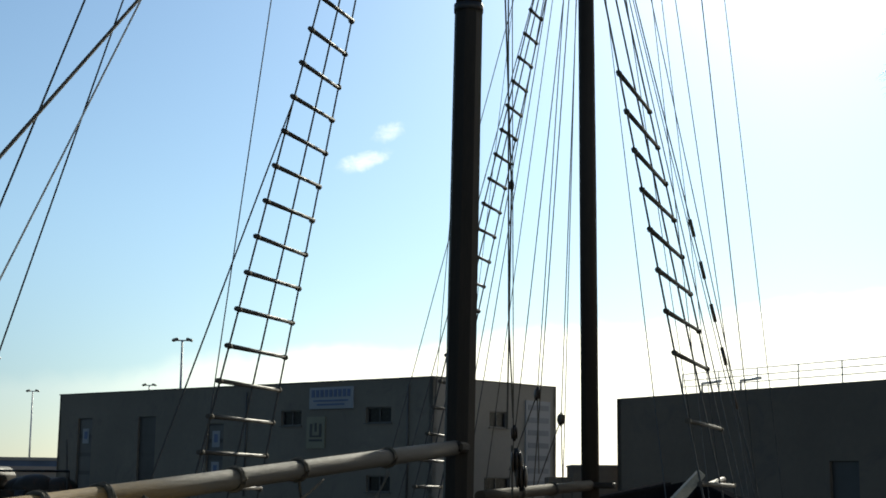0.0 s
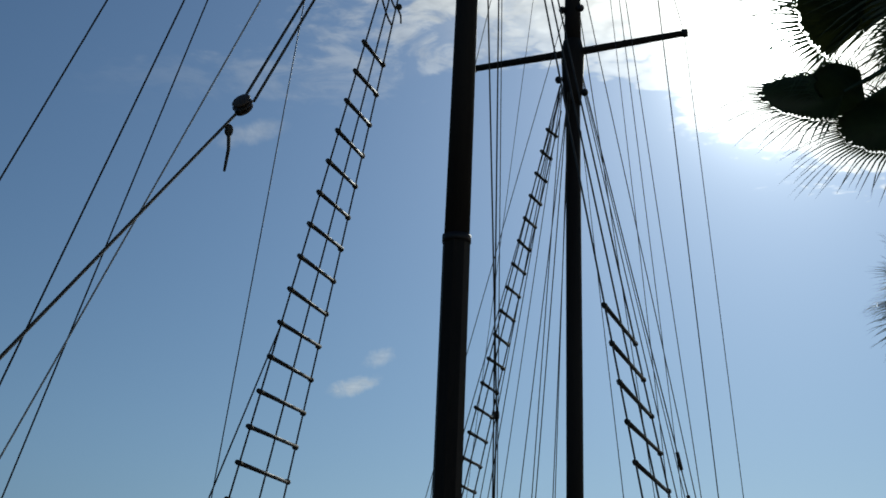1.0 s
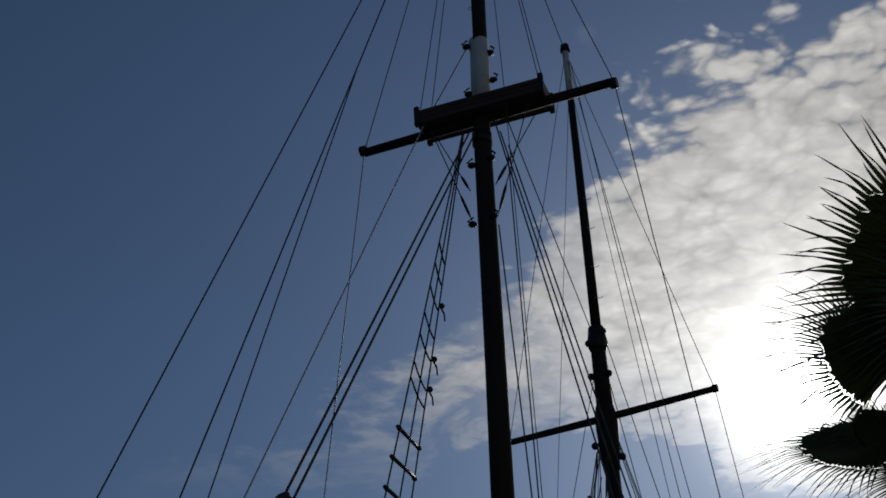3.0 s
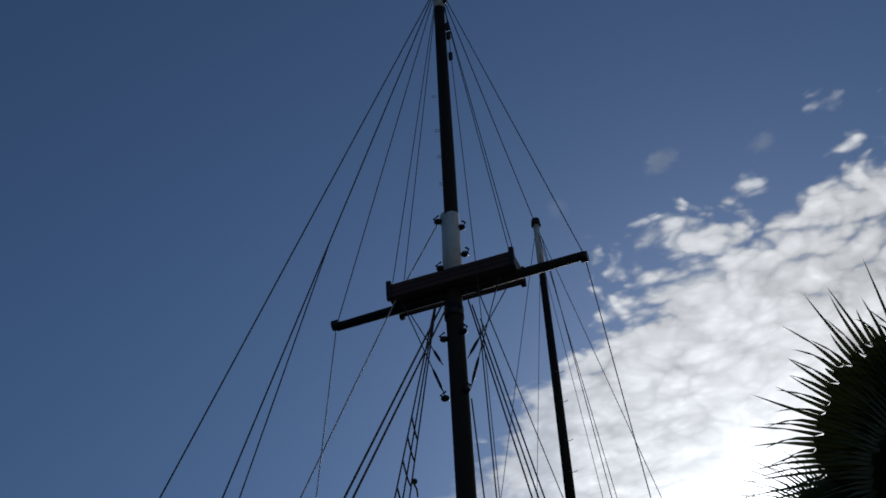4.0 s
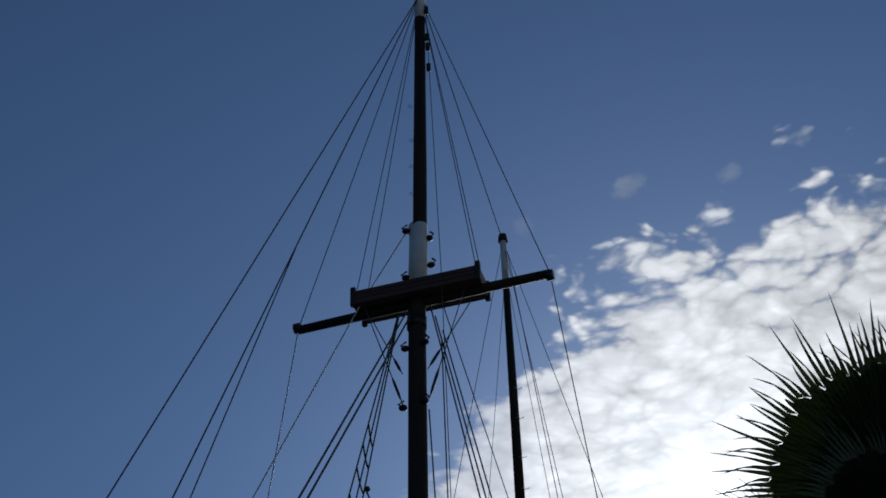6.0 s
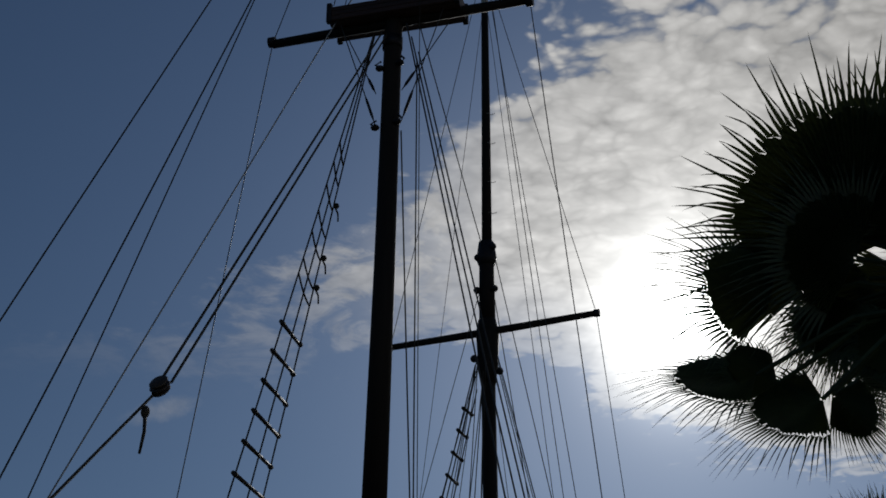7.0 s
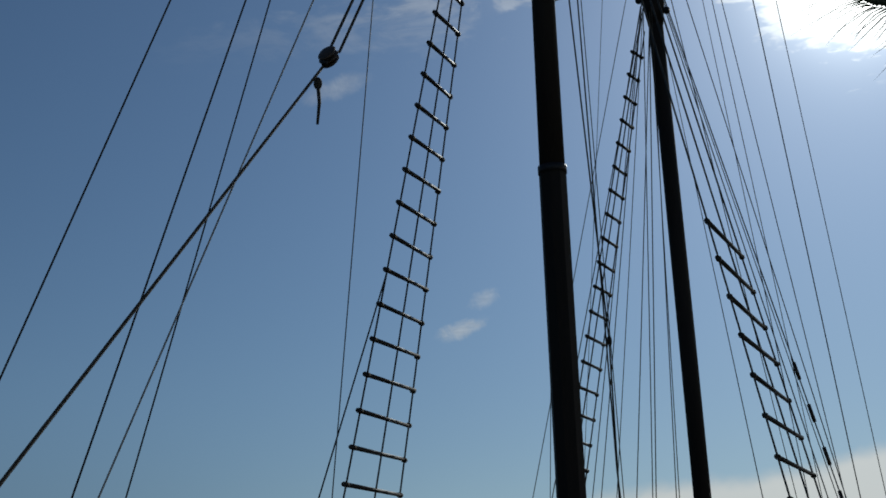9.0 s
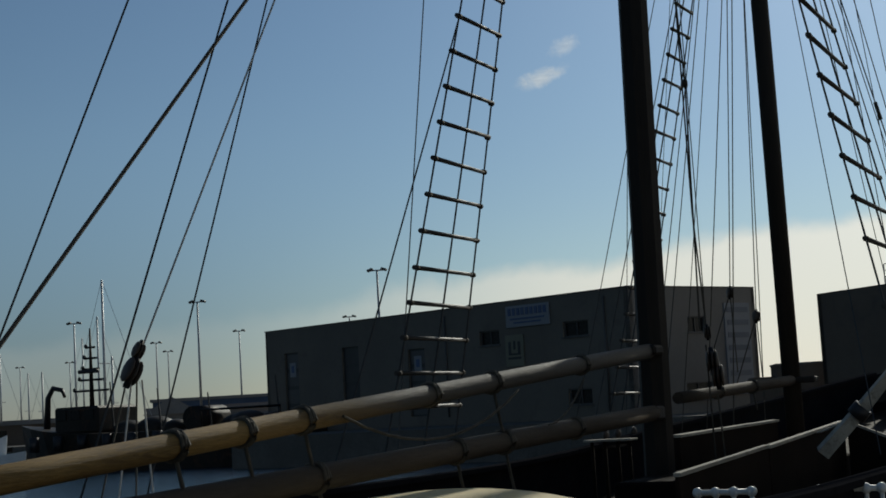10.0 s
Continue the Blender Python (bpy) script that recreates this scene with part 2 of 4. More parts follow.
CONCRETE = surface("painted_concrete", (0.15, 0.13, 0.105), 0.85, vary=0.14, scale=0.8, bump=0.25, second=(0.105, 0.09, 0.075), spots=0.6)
LIGHT_WALL = surface("pale_wall", (0.21, 0.19, 0.165), 0.85, vary=0.1, scale=0.9, bump=0.2)
BROWN_WALL = surface("brown_render", (0.125, 0.095, 0.07), 0.9, vary=0.14, scale=0.8, bump=0.3, second=(0.08, 0.068, 0.06), spots=0.5)
ROOF = surface("roof_felt", (0.2, 0.19, 0.18), 0.9, vary=0.2, scale=1.0)
PANE = surface("dark_glass", (0.008, 0.009, 0.01), 0.25, vary=0.2, scale=2, bump=0.03, shine=0.15)
FRAME_GREY = surface("grey_frame", (0.07, 0.066, 0.062), 0.5, vary=0.15)
DOOR_DARK = surface("dark_door_paint", (0.035, 0.032, 0.03), 0.5, vary=0.25, scale=3)
SIGN_WHITE = surface("sign_white", (0.2, 0.21, 0.23), 0.5, vary=0.06, scale=2)
SIGN_BLUE = surface("sign_blue", (0.06, 0.09, 0.18), 0.5, vary=0.1, scale=3)
POSTER = surface("poster_yellow", (0.16, 0.15, 0.105), 0.6, vary=0.15, scale=3)
SIGN_PALE = surface("faded_blue_print", (0.13, 0.14, 0.165), 0.6, vary=0.1, scale=3)
QUAY_STONE = surface("quay_concrete", (0.13, 0.12, 0.105), 0.85, vary=0.18, scale=1.2, bump=0.3, second=(0.08, 0.075, 0.066), spots=0.5, shine=0.12)
BLUE_PAINT = surface("blue_paint", (0.05, 0.08, 0.14), 0.7, vary=0.15, scale=2)
BRICK_RED = surface("red_roof_tile", (0.24, 0.11, 0.07), 0.8, vary=0.25, scale=3)
GELCOAT = surface("white_gelcoat", (0.78, 0.78, 0.77), 0.3, vary=0.05, scale=2, bump=0.03)
TRAWLER = surface("dark_trawler_paint", (0.03, 0.026, 0.022), 0.55, vary=0.35, scale=2, second=(0.12, 0.055, 0.03), spots=0.5, shine=0.12)
TRUNK = surface("palm_trunk", (0.16, 0.12, 0.085), 0.9, vary=0.3, scale=6, grain=(1, 1, 3), bump=0.6)


def water():
    m = bpy.data.materials.new("harbour_water")
    m.use_nodes = True
    n = Graph(m.node_tree)
    v = n.add("ShaderNodeTexCoord").outputs["Object"]
    p = n.add("ShaderNodeBsdfPrincipled")
    n.put(p.inputs["Roughness"], 0.12)
    p.inputs["IOR"].default_value = 1.33
    n.link(n.mix(n.noise(v, 0.08, 3.0), (0.012, 0.03, 0.045, 1), (0.02, 0.045, 0.06, 1)), p.inputs["Base Color"])
    h = n.math("ADD", n.noise(v, 1.1, 5.0, 0.6, 0.5), n.math("MULTIPLY", n.noise(v, 4.5, 4.0), 0.45))
    b = n.add("ShaderNodeBump")
    b.inputs["Strength"].default_value, b.inputs["Distance"].default_value = 0.9, 0.22
    n.link(h, b.inputs["Height"])
    n.link(b.outputs[0], p.inputs["Normal"])
    n.link(p.outputs[0], n.add("ShaderNodeOutputMaterial").inputs[0])
    return m



def leaf_surface(name, colour, through):
    """Leaf: rough skin that lets some light through, with streaks along the blades."""
    m = surface(name, colour, 0.5, vary=0.35, scale=5, bump=0.2)
    n = m.node_tree
    skin = next(x for x in n.nodes if x.bl_idname == "ShaderNodeBsdfPrincipled")
    out = next(x for x in n.nodes if x.bl_idname == "ShaderNodeOutputMaterial")
    thin, mixed = n.nodes.new("ShaderNodeBsdfTranslucent"), n.nodes.new("ShaderNodeMixShader")
    thin.inputs[0].default_value = (*through, 1)
    mixed.inputs[0].default_value = 0.09
    n.links.new(skin.outputs[0], mixed.inputs[1])
    n.links.new(thin.outputs[0], mixed.inputs[2])
    n.links.new(mixed.outputs[0], out.inputs[0])
    return m


WATER = water()
LEAF = leaf_surface("palm_leaf", (0.045, 0.07, 0.022), (0.1, 0.12, 0.03))


# ---- mesh helpers ----
def box(bm, centre, size, turn=None, bevel=0.0):
    m = Matrix.Translation(centre) @ (turn or Matrix()) @ Matrix.Diagonal((*size, 1))
    made = bmesh.ops.create_cube(bm, size=1, matrix=m)["verts"]
    if bevel:
        edges = list({e for v in made for e in v.link_edges})
        bmesh.ops.bevel(bm, geom=edges, offset=bevel, segments=1, affect="EDGES")
    return bm


def tube(bm, points, radii, sides=8, caps=True):
    """A round bar through points, with a radius at each."""
    points = [Vector(p) for p in points]
    rings = []
    for i, p in enumerate(points):
        along = (points[min(i + 1, len(points) - 1)] - points[max(i - 1, 0)]).normalized()
        side = along.cross(Vector((0.31, 0.2, 0.93)) if abs(along.z) < 0.9 else Vector((1, 0.1, 0))).normalized()
        top = along.cross(side)
        r = radii[i] if isinstance(radii, (list, tuple)) else radii
        rings.append([bm.verts.new(p + r * (math.cos(a) * side + math.sin(a) * top))
                      for a in (2 * math.pi * k / sides for k in range(sides))])
    for a, b in zip(rings, rings[1:]):
        for k in range(sides):
            f = bm.faces.new((a[k], a[(k + 1) % sides], b[(k + 1) % sides], b[k]))
            f.smooth = sides > 5
    if caps:
        bm.faces.new(rings[0][::-1])
        bm.faces.new(rings[-1])
    return bm


def ball(bm, centre, radius, squash=(1, 1, 1), turn=None):
    m = Matrix.Translation(centre) @ (turn or Matrix()) @ Matrix.Diagonal((*[radius * s for s in squash], 1))
    made = bmesh.ops.create_uvsphere(bm, u_segments=10, v_segments=7, radius=1, matrix=m)["verts"]
    for f in {f for v in made for f in v.link_faces}:
        f.smooth = True
    return bm


def part(name, bm, material, parent=None, label=""):
    me = bpy.data.meshes.new(name)
    bmesh.ops.recalc_face_normals(bm, faces=bm.faces)
    bm.to_mesh(me)
    bm.free()
    me.materials.append(material)
    ob = new(name, me)
    ob.parent = parent
    if label:
        ob["label"] = label
    return ob


def thing(name, m, label, category, group="", kind=""):
    ob = new(name)
    ob.matrix_world = m
    return tagged(ob, label, category, group, kind)


def B():
    return bmesh.new()


def sagging(p0, p1, sag, n=8):
    p0, p1 = Vector(p0), Vector(p1)
    return [p0.lerp(p1, i / n) - Vector((0, 0, sag * 4 * (i / n) * (1 - i / n))) for i in range(n + 1)]


def rope(name, p0, p1, r, parent, material=None, sag=0.0, label=""):
    return part(name, tube(B(), sagging(p0, p1, sag, 10 if sag else 4), r * 0.82, 5), material or WIRE, parent, label)


# ---- water, quay, far shore ----
bm = B()
bmesh.ops.create_grid(bm, x_segments=1, y_segments=1, size=4500)
sea = tagged(part("water", bm, WATER), "rippled grey-blue harbour water under the boats", "water", kind="structure")

SHIP_AT = pose(0.02, 18.4, 0, 0, 0, -17.8)  # x to starboard, y forward, from the foot of the main mast

quay = thing("quay", SHIP_AT, "grey concrete quay beside the moored schooner", "quay", kind="structure")
bm = B()
box(bm, (31.9, 20, 0.05), (56.4, 130, 2.5))
part("quay_bed", bm, QUAY_STONE, quay)
for i in range(32):
    part("coping_stone", box(B(), (3.9, -43 + i * 4, 1.27), (0.6, 3.985, 0.3), bevel=0.02), QUAY_STONE, quay)

SHORE = 1.85  # the far ground over the water
shore = thing("ground", pose(0, 0, 0), "grey concrete harbour ground across the water", "ground", kind="structure")
bm = B()
pts = [(-140, 190), (-60, 118), (-33, 112), (-26, 88), (-1, 72), (14, 66), (60, 90), (400, 300), (400, 900), (-400, 900), (-400, 330)]
low = [bm.verts.new((x, y, -1)) for x, y in pts]
top = [bm.verts.new((x, y, SHORE)) for x, y in pts]
bm.faces.new(top)
for i in range(len(pts)):
    j = (i + 1) % len(pts)
    bm.faces.new((low[i], low[j], top[j], top[i]))
part("shore_bed", bm, QUAY_STONE, shore)

# ---- the schooner ----
schooner = thing("schooner", SHIP_AT, "two-masted wooden schooner moored at the quay, sails down", "sailing ship")
MID = 0.25  # the hull's middle line


def hull_half(f):
    """Half beam of the hull at f metres ahead of the main mast."""
    if f < -6:
        return 2.95 - 0.9 * ((-6 - f) / 7.5) ** 1.7
    if f > 5:
        return 2.95 * max(0.0, 1 - ((f - 5) / 11.0) ** 1.8) + 0.06
    return 2.95


def rail_height(f):
    return 1.95 + 0.0045 * (f - 0) ** 2 * (1 if f > 0 else 0.25)


bm = B()
prev = None
for i in range(29):
    f = -13.5 + i * 29.5 / 28
    w, h = hull_half(f), rail_height(f)
    ring = [(-w, h), (-w * 1.02, h - 0.6), (-w * 0.99, 0.6), (-w * 0.8, -0.6), (w * 0.8, -0.6), (w * 0.99, 0.6), (w * 1.02, h - 0.6), (w, h)]
    ring = [bm.verts.new((MID + x, f, z)) for x, z in ring]
    if prev:
        for k in range(7):
            q = bm.faces.new((prev[k], prev[k + 1], ring[k + 1], ring[k]))
            q.smooth = True
    else:
        bm.faces.new(ring)
    prev = ring
bm.faces.new(prev[::-1])
part("hull", bm, HULL_PAINT, schooner, "black-painted timber hull")
bm = B()
prev = None
for i in range(29):
    f = -13.4 + i * 29.3 / 28
    w = hull_half(f) - 0.12
    row = [bm.verts.new((MID + w * k / 3, f, rail_height(f) - 0.75 + 0.06 * (1 - abs(k) / 3))) for k in range(-3, 4)]
    if prev:
        for k in range(6):
            bm.faces.new((prev[k], prev[k + 1], row[k + 1], row[k]))
    prev = row
part("deck", bm, DECK_WOOD, schooner)
for side in (-1, 1):
    bm = B()
    tops = [(MID + side * (hull_half(f) - 0.02), f, rail_height(f) + 0.04) for f in [-13.4 + i * 28.6 / 24 for i in range(25)]]
    prev = None
    for k, q in enumerate(tops):
        d = (Vector(tops[min(k + 1, 24)]) - Vector(tops[max(k - 1, 0)])).normalized()
        n = Vector((d.y, -d.x, 0)).normalized() * 0.11
        ring = [bm.verts.new(Vector(q) + o) for o in (n + Vector((0, 0, 0.03)), -n + Vector((0, 0, 0.03)), -n - Vector((0, 0, 0.03)), n - Vector((0, 0, 0.03)))]
        if prev:
            for i in range(4):
                bm.faces.new((prev[i], prev[(i + 1) % 4], ring[(i + 1) % 4], ring[i]))
        else:
            bm.faces.new(ring)
        prev = ring
    bm.faces.new(prev[::-1])
    part("rail_cap", bm, HULL_PAINT, schooner)

# aft cabin with a cambered canvas top
cabin = part("aft_cabin", box(B(), (0.52, -7.9, 1.56), (2.3, 3.0, 0.76), bevel=0.04), CABIN_PAINT, schooner)
bm = B()
prev = None
for i in range(11):
    f = -9.5 + i * 0.32
    row = []
    for k in range(-8, 9):
        u = k / 8
        edge = max(0.0, min(1.0, min(f + 9.5, -6.3 - f) / 0.6))
        row.append(bm.verts.new((0.52 + 1.28 * u, f, 1.92 + 0.27 * math.sqrt(edge) * (1 - u * u) ** 0.55)))
    if prev:
        for k in range(16):
            q = bm.faces.new((prev[k], prev[k + 1], row[k + 1], row[k]))
            q.smooth = True
    prev = row
part("cabin_top", bm, CREAM, cabin, "cream canvas cabin top, rounded")
# deckhouse between the masts: dark sides that carry pale, worn cap boards
house = part("deckhouse", box(B(), (0.65, 1.2, 1.5), (1.6, 5.4, 0.75), bevel=0.03), CABIN_PAINT, schooner)
for k in range(3):
    part("porthole", tube(B(), [(1.43, -0.6 + k * 1.4, 1.6), (1.47, -0.6 + k * 1.4, 1.6)], 0.13, 12), PANE, house)


def cap_board(a, b, wide, name="cap_board"):
    """A pale board on a dark side that reaches down to the deck."""
    a, b = Vector(a), Vector(b)
    d = (b - a).normalized()
    n = Vector((-d.y, d.x, 0)).normalized()
    for title, material, half, hi, lo in ((name, PALE_WOOD, wide / 2, 0.0, -0.035), ("board_side", CABIN_PAINT, wide * 0.3, -0.037, None)):
        bm = B()
        low = [q + Vector((0, 0, lo)) if lo is not None else Vector((q.x, q.y, 1.2)) for q in (a, b)]
        v = [bm.verts.new(q + n * half * k) for q in (*low, *[q + Vector((0, 0, hi)) for q in (a, b)]) for k in (-1, 1)]
        for f in ((0, 1, 3, 2), (4, 6, 7, 5), (0, 4, 5, 1), (2, 3, 7, 6), (0, 2, 6, 4), (1, 5, 7, 3)):
            bm.faces.new([v[i] for i in f])
        ob = part(title, bm, material, schooner if title == name else ob, "pale worn cap board" if title == name else "")
    return ob


cap_board((1.55, -4.5, 2.12), (1.55, -1.2, 2.22), 0.07)
cap_board((1.55, -1.18, 2.21), (1.55, 3.0, 2.35), 0.08)
cap_board((1.6, 3.07, 2.35), (2.35, 3.07, 2.02), 0.09)
cap_board((-0.2, 1.13, 2.31), (-0.2, 6.4, 2.34), 0.16)
# small stand on the deck beyond the main mast
stand = part("stand_top", box(B(), (-1.12, 1.2, 2.28), (0.66, 0.3, 0.03), bevel=0.008), PALE_WOOD, schooner, "narrow pale-topped deck stand")
for x in (-1.38, -1.2, -1.02, -0.86):
    part("stand_leg", tube(B(), [(x, 1.2, 1.2), (x, 1.2, 2.265)], 0.025, 6), CABIN_PAINT, stand)

# white pipe rails with ball joints beside the main mast
for x0, x1, count in ((1.88, 2.35, 4), (2.92, 3.42, 5)):
    pipe = part("pipe_rail", tube(B(), [(x0, -5.0, 1.97), (x1, -5.0, 1.97)], 0.025, 8), WHITE_WOOD, schooner, "white pipe rail")
    for k in range(count):
        x = x0 + (x1 - x0) * k / (count - 1)
        part("rail_ball", ball(B(), (x, -5.0, 1.97), 0.045), WHITE_WOOD, pipe)
        part("rail_post", tube(B(), [(x, -5.0, 1.2), (x, -5.0, 1.95)], 0.02, 6), WHITE_WOOD, pipe)

# a pale squared spar leaning over the rail, with its guy
spar = part("davit_spar", tube(B(), [(2.05, -0.72, 2.08), (2.5, -0.7, 2.53), (3.0, -0.68, 3.08)], [0.1, 0.09, 0.065], 4), PALE_WOOD, schooner, "pale squared spar over the rail")
part("iron_band", tube(B(), [(2.44, -0.7, 2.47), (2.54, -0.7, 2.57)], 0.115, 8), IRON, spar)
rope("guy_rope", (2.5, -0.66, 2.55), (1.6, 1.2, 2.25), 0.012, schooner, PALE_ROPE, 0.03)
rope("guy_rope", (2.95, -0.66, 3.02), (2.9, 2.0, 2.1), 0.012, schooner, HEMP, 0.05)


def mast(name, base, lower, dia, label):
    """The lower mast as one tapered spar, round, or hewn to as many flats as base says."""
    ob = part(name, tube(B(), lower, dia, 20 if base is None else base), SPAR, schooner, label)
    if base:
        for f in ob.data.polygons:
            f.use_smooth = False
    return ob


# main mast: feet, hounds and truck, in the ship's own metres; it leans a little
main = mast("main_mast", 8, [(-0.09, 0, 1.1), (-0.03, 0, 5), (0.03, 0, 8.95)], [0.192, 0.188, 0.182], "dark varnished main mast")
part("upper_spar", tube(B(), [(0.03, 0, 8.9), (0.1, 0, 12.5), (0.16, 0, 16.6), (0.19, 0, 17.3)], [0.168, 0.15, 0.135, 0.135], 20), SPAR, main)
part("mast_collar", tube(B(), [(0.03, 0, 8.9), (0.03, 0, 9.0)], 0.19, 20), IRON, main)
part("masthead", tube(B(), [(0.18, 0, 17.1), (0.22, 0, 18.3)], [0.155, 0.15], 16), WHITE_WOOD, main, "white painted masthead")
part("mast_cap", tube(B(), [(0.2, 0.02, 18.26), (0.2, 0.02, 18.4)], [0.16, 0.155], 12), WHITE_WOOD, main)
part("topmast", tube(B(), [(0.25, -0.12, 16.95), (0.3, -0.1, 19.5), (0.345, 0, 23.3)], [0.115, 0.115, 0.095], 16), SPAR, main, "dark topmast")
part("topmast_heel", tube(B(), [(0.25, -0.13, 17.0), (0.285, -0.12, 18.28)], [0.118, 0.12], 14), WHITE_WOOD, main, "white painted topmast heel")
part("topmast_head", tube(B(), [(0.345, 0, 23.28), (0.355, 0, 24.0)], [0.098, 0.095], 14), WHITE_WOOD, main, "white painted topmast head")
part("truck", tube(B(), [(0.355, 0, 23.97), (0.355, 0, 24.02), (0.36, 0, 24.12), (0.36, 0, 24.15)], [0.115, 0.14, 0.14, 0.09], 8), IRON, main)
for z, x in ((18.0, 0.42), (17.45, 0.44), (17.3, 0.02), (18.25, 0.04), (16.0, 0.3), (15.95, -0.01), (14.95, 0.27), (14.9, -0.06)):
    eye = part("mast_eye", ball(B(), (x, -0.1, z), 0.062, (1.1, 1, 0.75)), IRON, main)
    part("shackle", tube(B(), [(x + 0.03, -0.12, z - 0.02), (x + 0.08 if x > 0.15 else x - 0.06, -0.13, z + 0.05), (x + 0.03, -0.13, z + 0.1)], 0.018, 5), IRON, eye)
for z in (23.45, 22.72, 22.48, 21.95):
    part("flag_block", box(B(), (0.475 + (24 - z) * 0.006, -0.03, z), (0.075, 0.06, 0.2), bevel=0.02), IRON, main)
for z in (21.0, 20.2, 19.6, 19.0):
    part("lacing_eye", tube(B(), [(0.2, -0.12, z), (0.14, -0.14, z + 0.02), (0.13, -0.14, z - 0.03), (0.2, -0.12, z - 0.04)], 0.007, 4), STEEL, main)
part("hound_band", tube(B(), [(0.15, 0, 16.35), (0.155, 0, 16.55)], 0.155, 16), IRON, main)

yard = part("spreader", tube(B(), [(-1.8, 0, 16.8), (0.2, 0, 16.84), (2.3, 0, 16.87)], [0.07, 0.085, 0.07], 10), SPAR, main, "dark wooden crosstree spar")
for x in (-1.8, 2.3):
    part("spreader_tip", tube(B(), [(x - 0.07, 0, 16.84), (x + 0.04, 0, 16.84)], 0.085, 10), IRON, yard)
rope("flag_halyard", (0.47, -0.04, 23.6), (0.66, -0.3, 17.0), 0.008, schooner, HEMP)
rope("flag_halyard", (0.66, -0.3, 17.0), (0.62, 0.05, 3.5), 0.008, schooner, HEMP)
# lookout platform: planks on edge, boxed
deck_top = part("lookout_platform", box(B(), (0.22, 0, 16.88), (2.0, 0.5, 0.05), bevel=0.01), RED_WOOD, main, "red-brown planked lookout platform")
for k in range(3):
    part("side_plank", box(B(), (0.22, -0.27, 16.9 + k * 0.085), (1.97, 0.035, 0.08), bevel=0.006), RED_WOOD, deck_top)
    part("side_plank", box(B(), (0.22, 0.27, 16.9 + k * 0.085), (1.97, 0.035, 0.08), bevel=0.006), RED_WOOD, deck_top)
for x in (-0.79, 1.23):
    part("end_plank", box(B(), (x, 0, 16.98), (0.035, 0.56, 0.26), bevel=0.006), RED_WOOD, deck_top)
    for y in (-0.27, 0.27):
        part("corner_post", box(B(), (x, y, 17.0), (0.08, 0.08, 0.36), bevel=0.01), IRON, deck_top)

# fore mast
FM = 6.84
fore = mast("fore_mast", None, [(0.03, FM, 1.1), (0.02, FM, 8), (0.0, FM, 14.2)], [0.15, 0.145, 0.13], "dark varnished fore mast")
part("mast_cheek", tube(B(), [(0, FM, 13.7), (0, FM, 14.1), (0, FM, 14.75), (0, FM, 15.0)], [0.14, 0.19, 0.22, 0.17], 10), SPAR, fore)
part("masthead", tube(B(), [(0, FM, 14.9), (0, FM, 16.5)], [0.155, 0.14], 14), SPAR, fore)
part("mast_cap", tube(B(), [(0, FM, 16.15), (0, FM, 16.3), (0, FM, 16.65)], [0.15, 0.2, 0.15], 12), IRON, fore)
part("topmast", tube(B(), [(0.01, FM, 16.5), (0.03, FM, 19.5), (0.04, FM, 22.6)], [0.1, 0.088, 0.07], 14), SPAR, fore, "dark topmast")
part("topmast_head", tube(B(), [(0.04, FM, 22.2), (0.04, FM, 23.5)], [0.075, 0.07], 12), WHITE_WOOD, fore, "white painted topmast head")
part("truck", tube(B(), [(0.04, FM, 23.45), (0.04, FM, 23.62)], [0.11, 0.09], 10), IRON, fore)
yard2 = part("spreader", tube(B(), [(-1.9, FM, 14.66), (0, FM, 14.76), (2.06, FM, 14.9)], [0.06, 0.075, 0.06], 10), SPAR, fore, "dark wooden crosstree spar")
for x, z in ((-1.9, 14.66), (2.06, 14.9)):
    part("spreader_tip", tube(B(), [(x - 0.05, FM, z), (x + 0.05, FM, z)], 0.075, 10), IRON, yard2)
for z, x in ((16.5, 0.15), (16.3, -0.15), (15.6, 0.17), (15.6, -0.17), (14.2, -0.24), (13.9, 0.24)):
    part("mast_eye", ball(B(), (x, FM - 0.1, z), 0.07), IRON, fore)
for z in (17.3, 18.0, 18.9, 19.6):
    part("mast_hoop", tube(B(), [(0.1 + 0.11 * math.cos(a), FM + 0.08 * math.sin(a), z + 0.03 * math.sin(a)) for a in [k * 0.6 for k in range(9)]], 0.008, 4), PALE_ROPE, fore)


# ---- booms lying fore and aft ----
def boom(name, p0, p1, r0, r1, material, label, wraps):
    p0, p1 = Vector(p0), Vector(p1)
    ob = part(name, tube(B(), [p0.lerp(p1, k / 6) for k in range(7)], [r0 + (r1 - r0) * k / 6 for k in range(7)], 18), material, schooner, label)
    d = (p1 - p0).normalized()
    side = d.cross(Vector((0, 0, 1))).normalized()
    up = side.cross(d)
    for w, hang in wraps:
        c = p0.lerp(p1, w)
        r = r0 + (r1 - r0) * w + 0.012
        turns = [c + d * (0.028 * (k / 12 - 1.5) + 0.004 * math.sin(k * 1.7)) + (side * math.cos(k * math.pi / 6) + up * math.sin(k * math.pi / 6)) * (r + 0.004 * math.sin(k * 2.3)) for k in range(37)]
        lash = part("lashing", tube(B(), turns, 0.015, 6), HEMP, ob, "dark rope lashing")
        if hang:
            part("rope_tail", tube(B(), sagging(c + Vector((0.02, 0, -r)), c + Vector((0.03, hang * 0.5, -abs(hang) * 1.7)), 0.03, 7), 0.015, 6), HEMP, lash)
    return ob


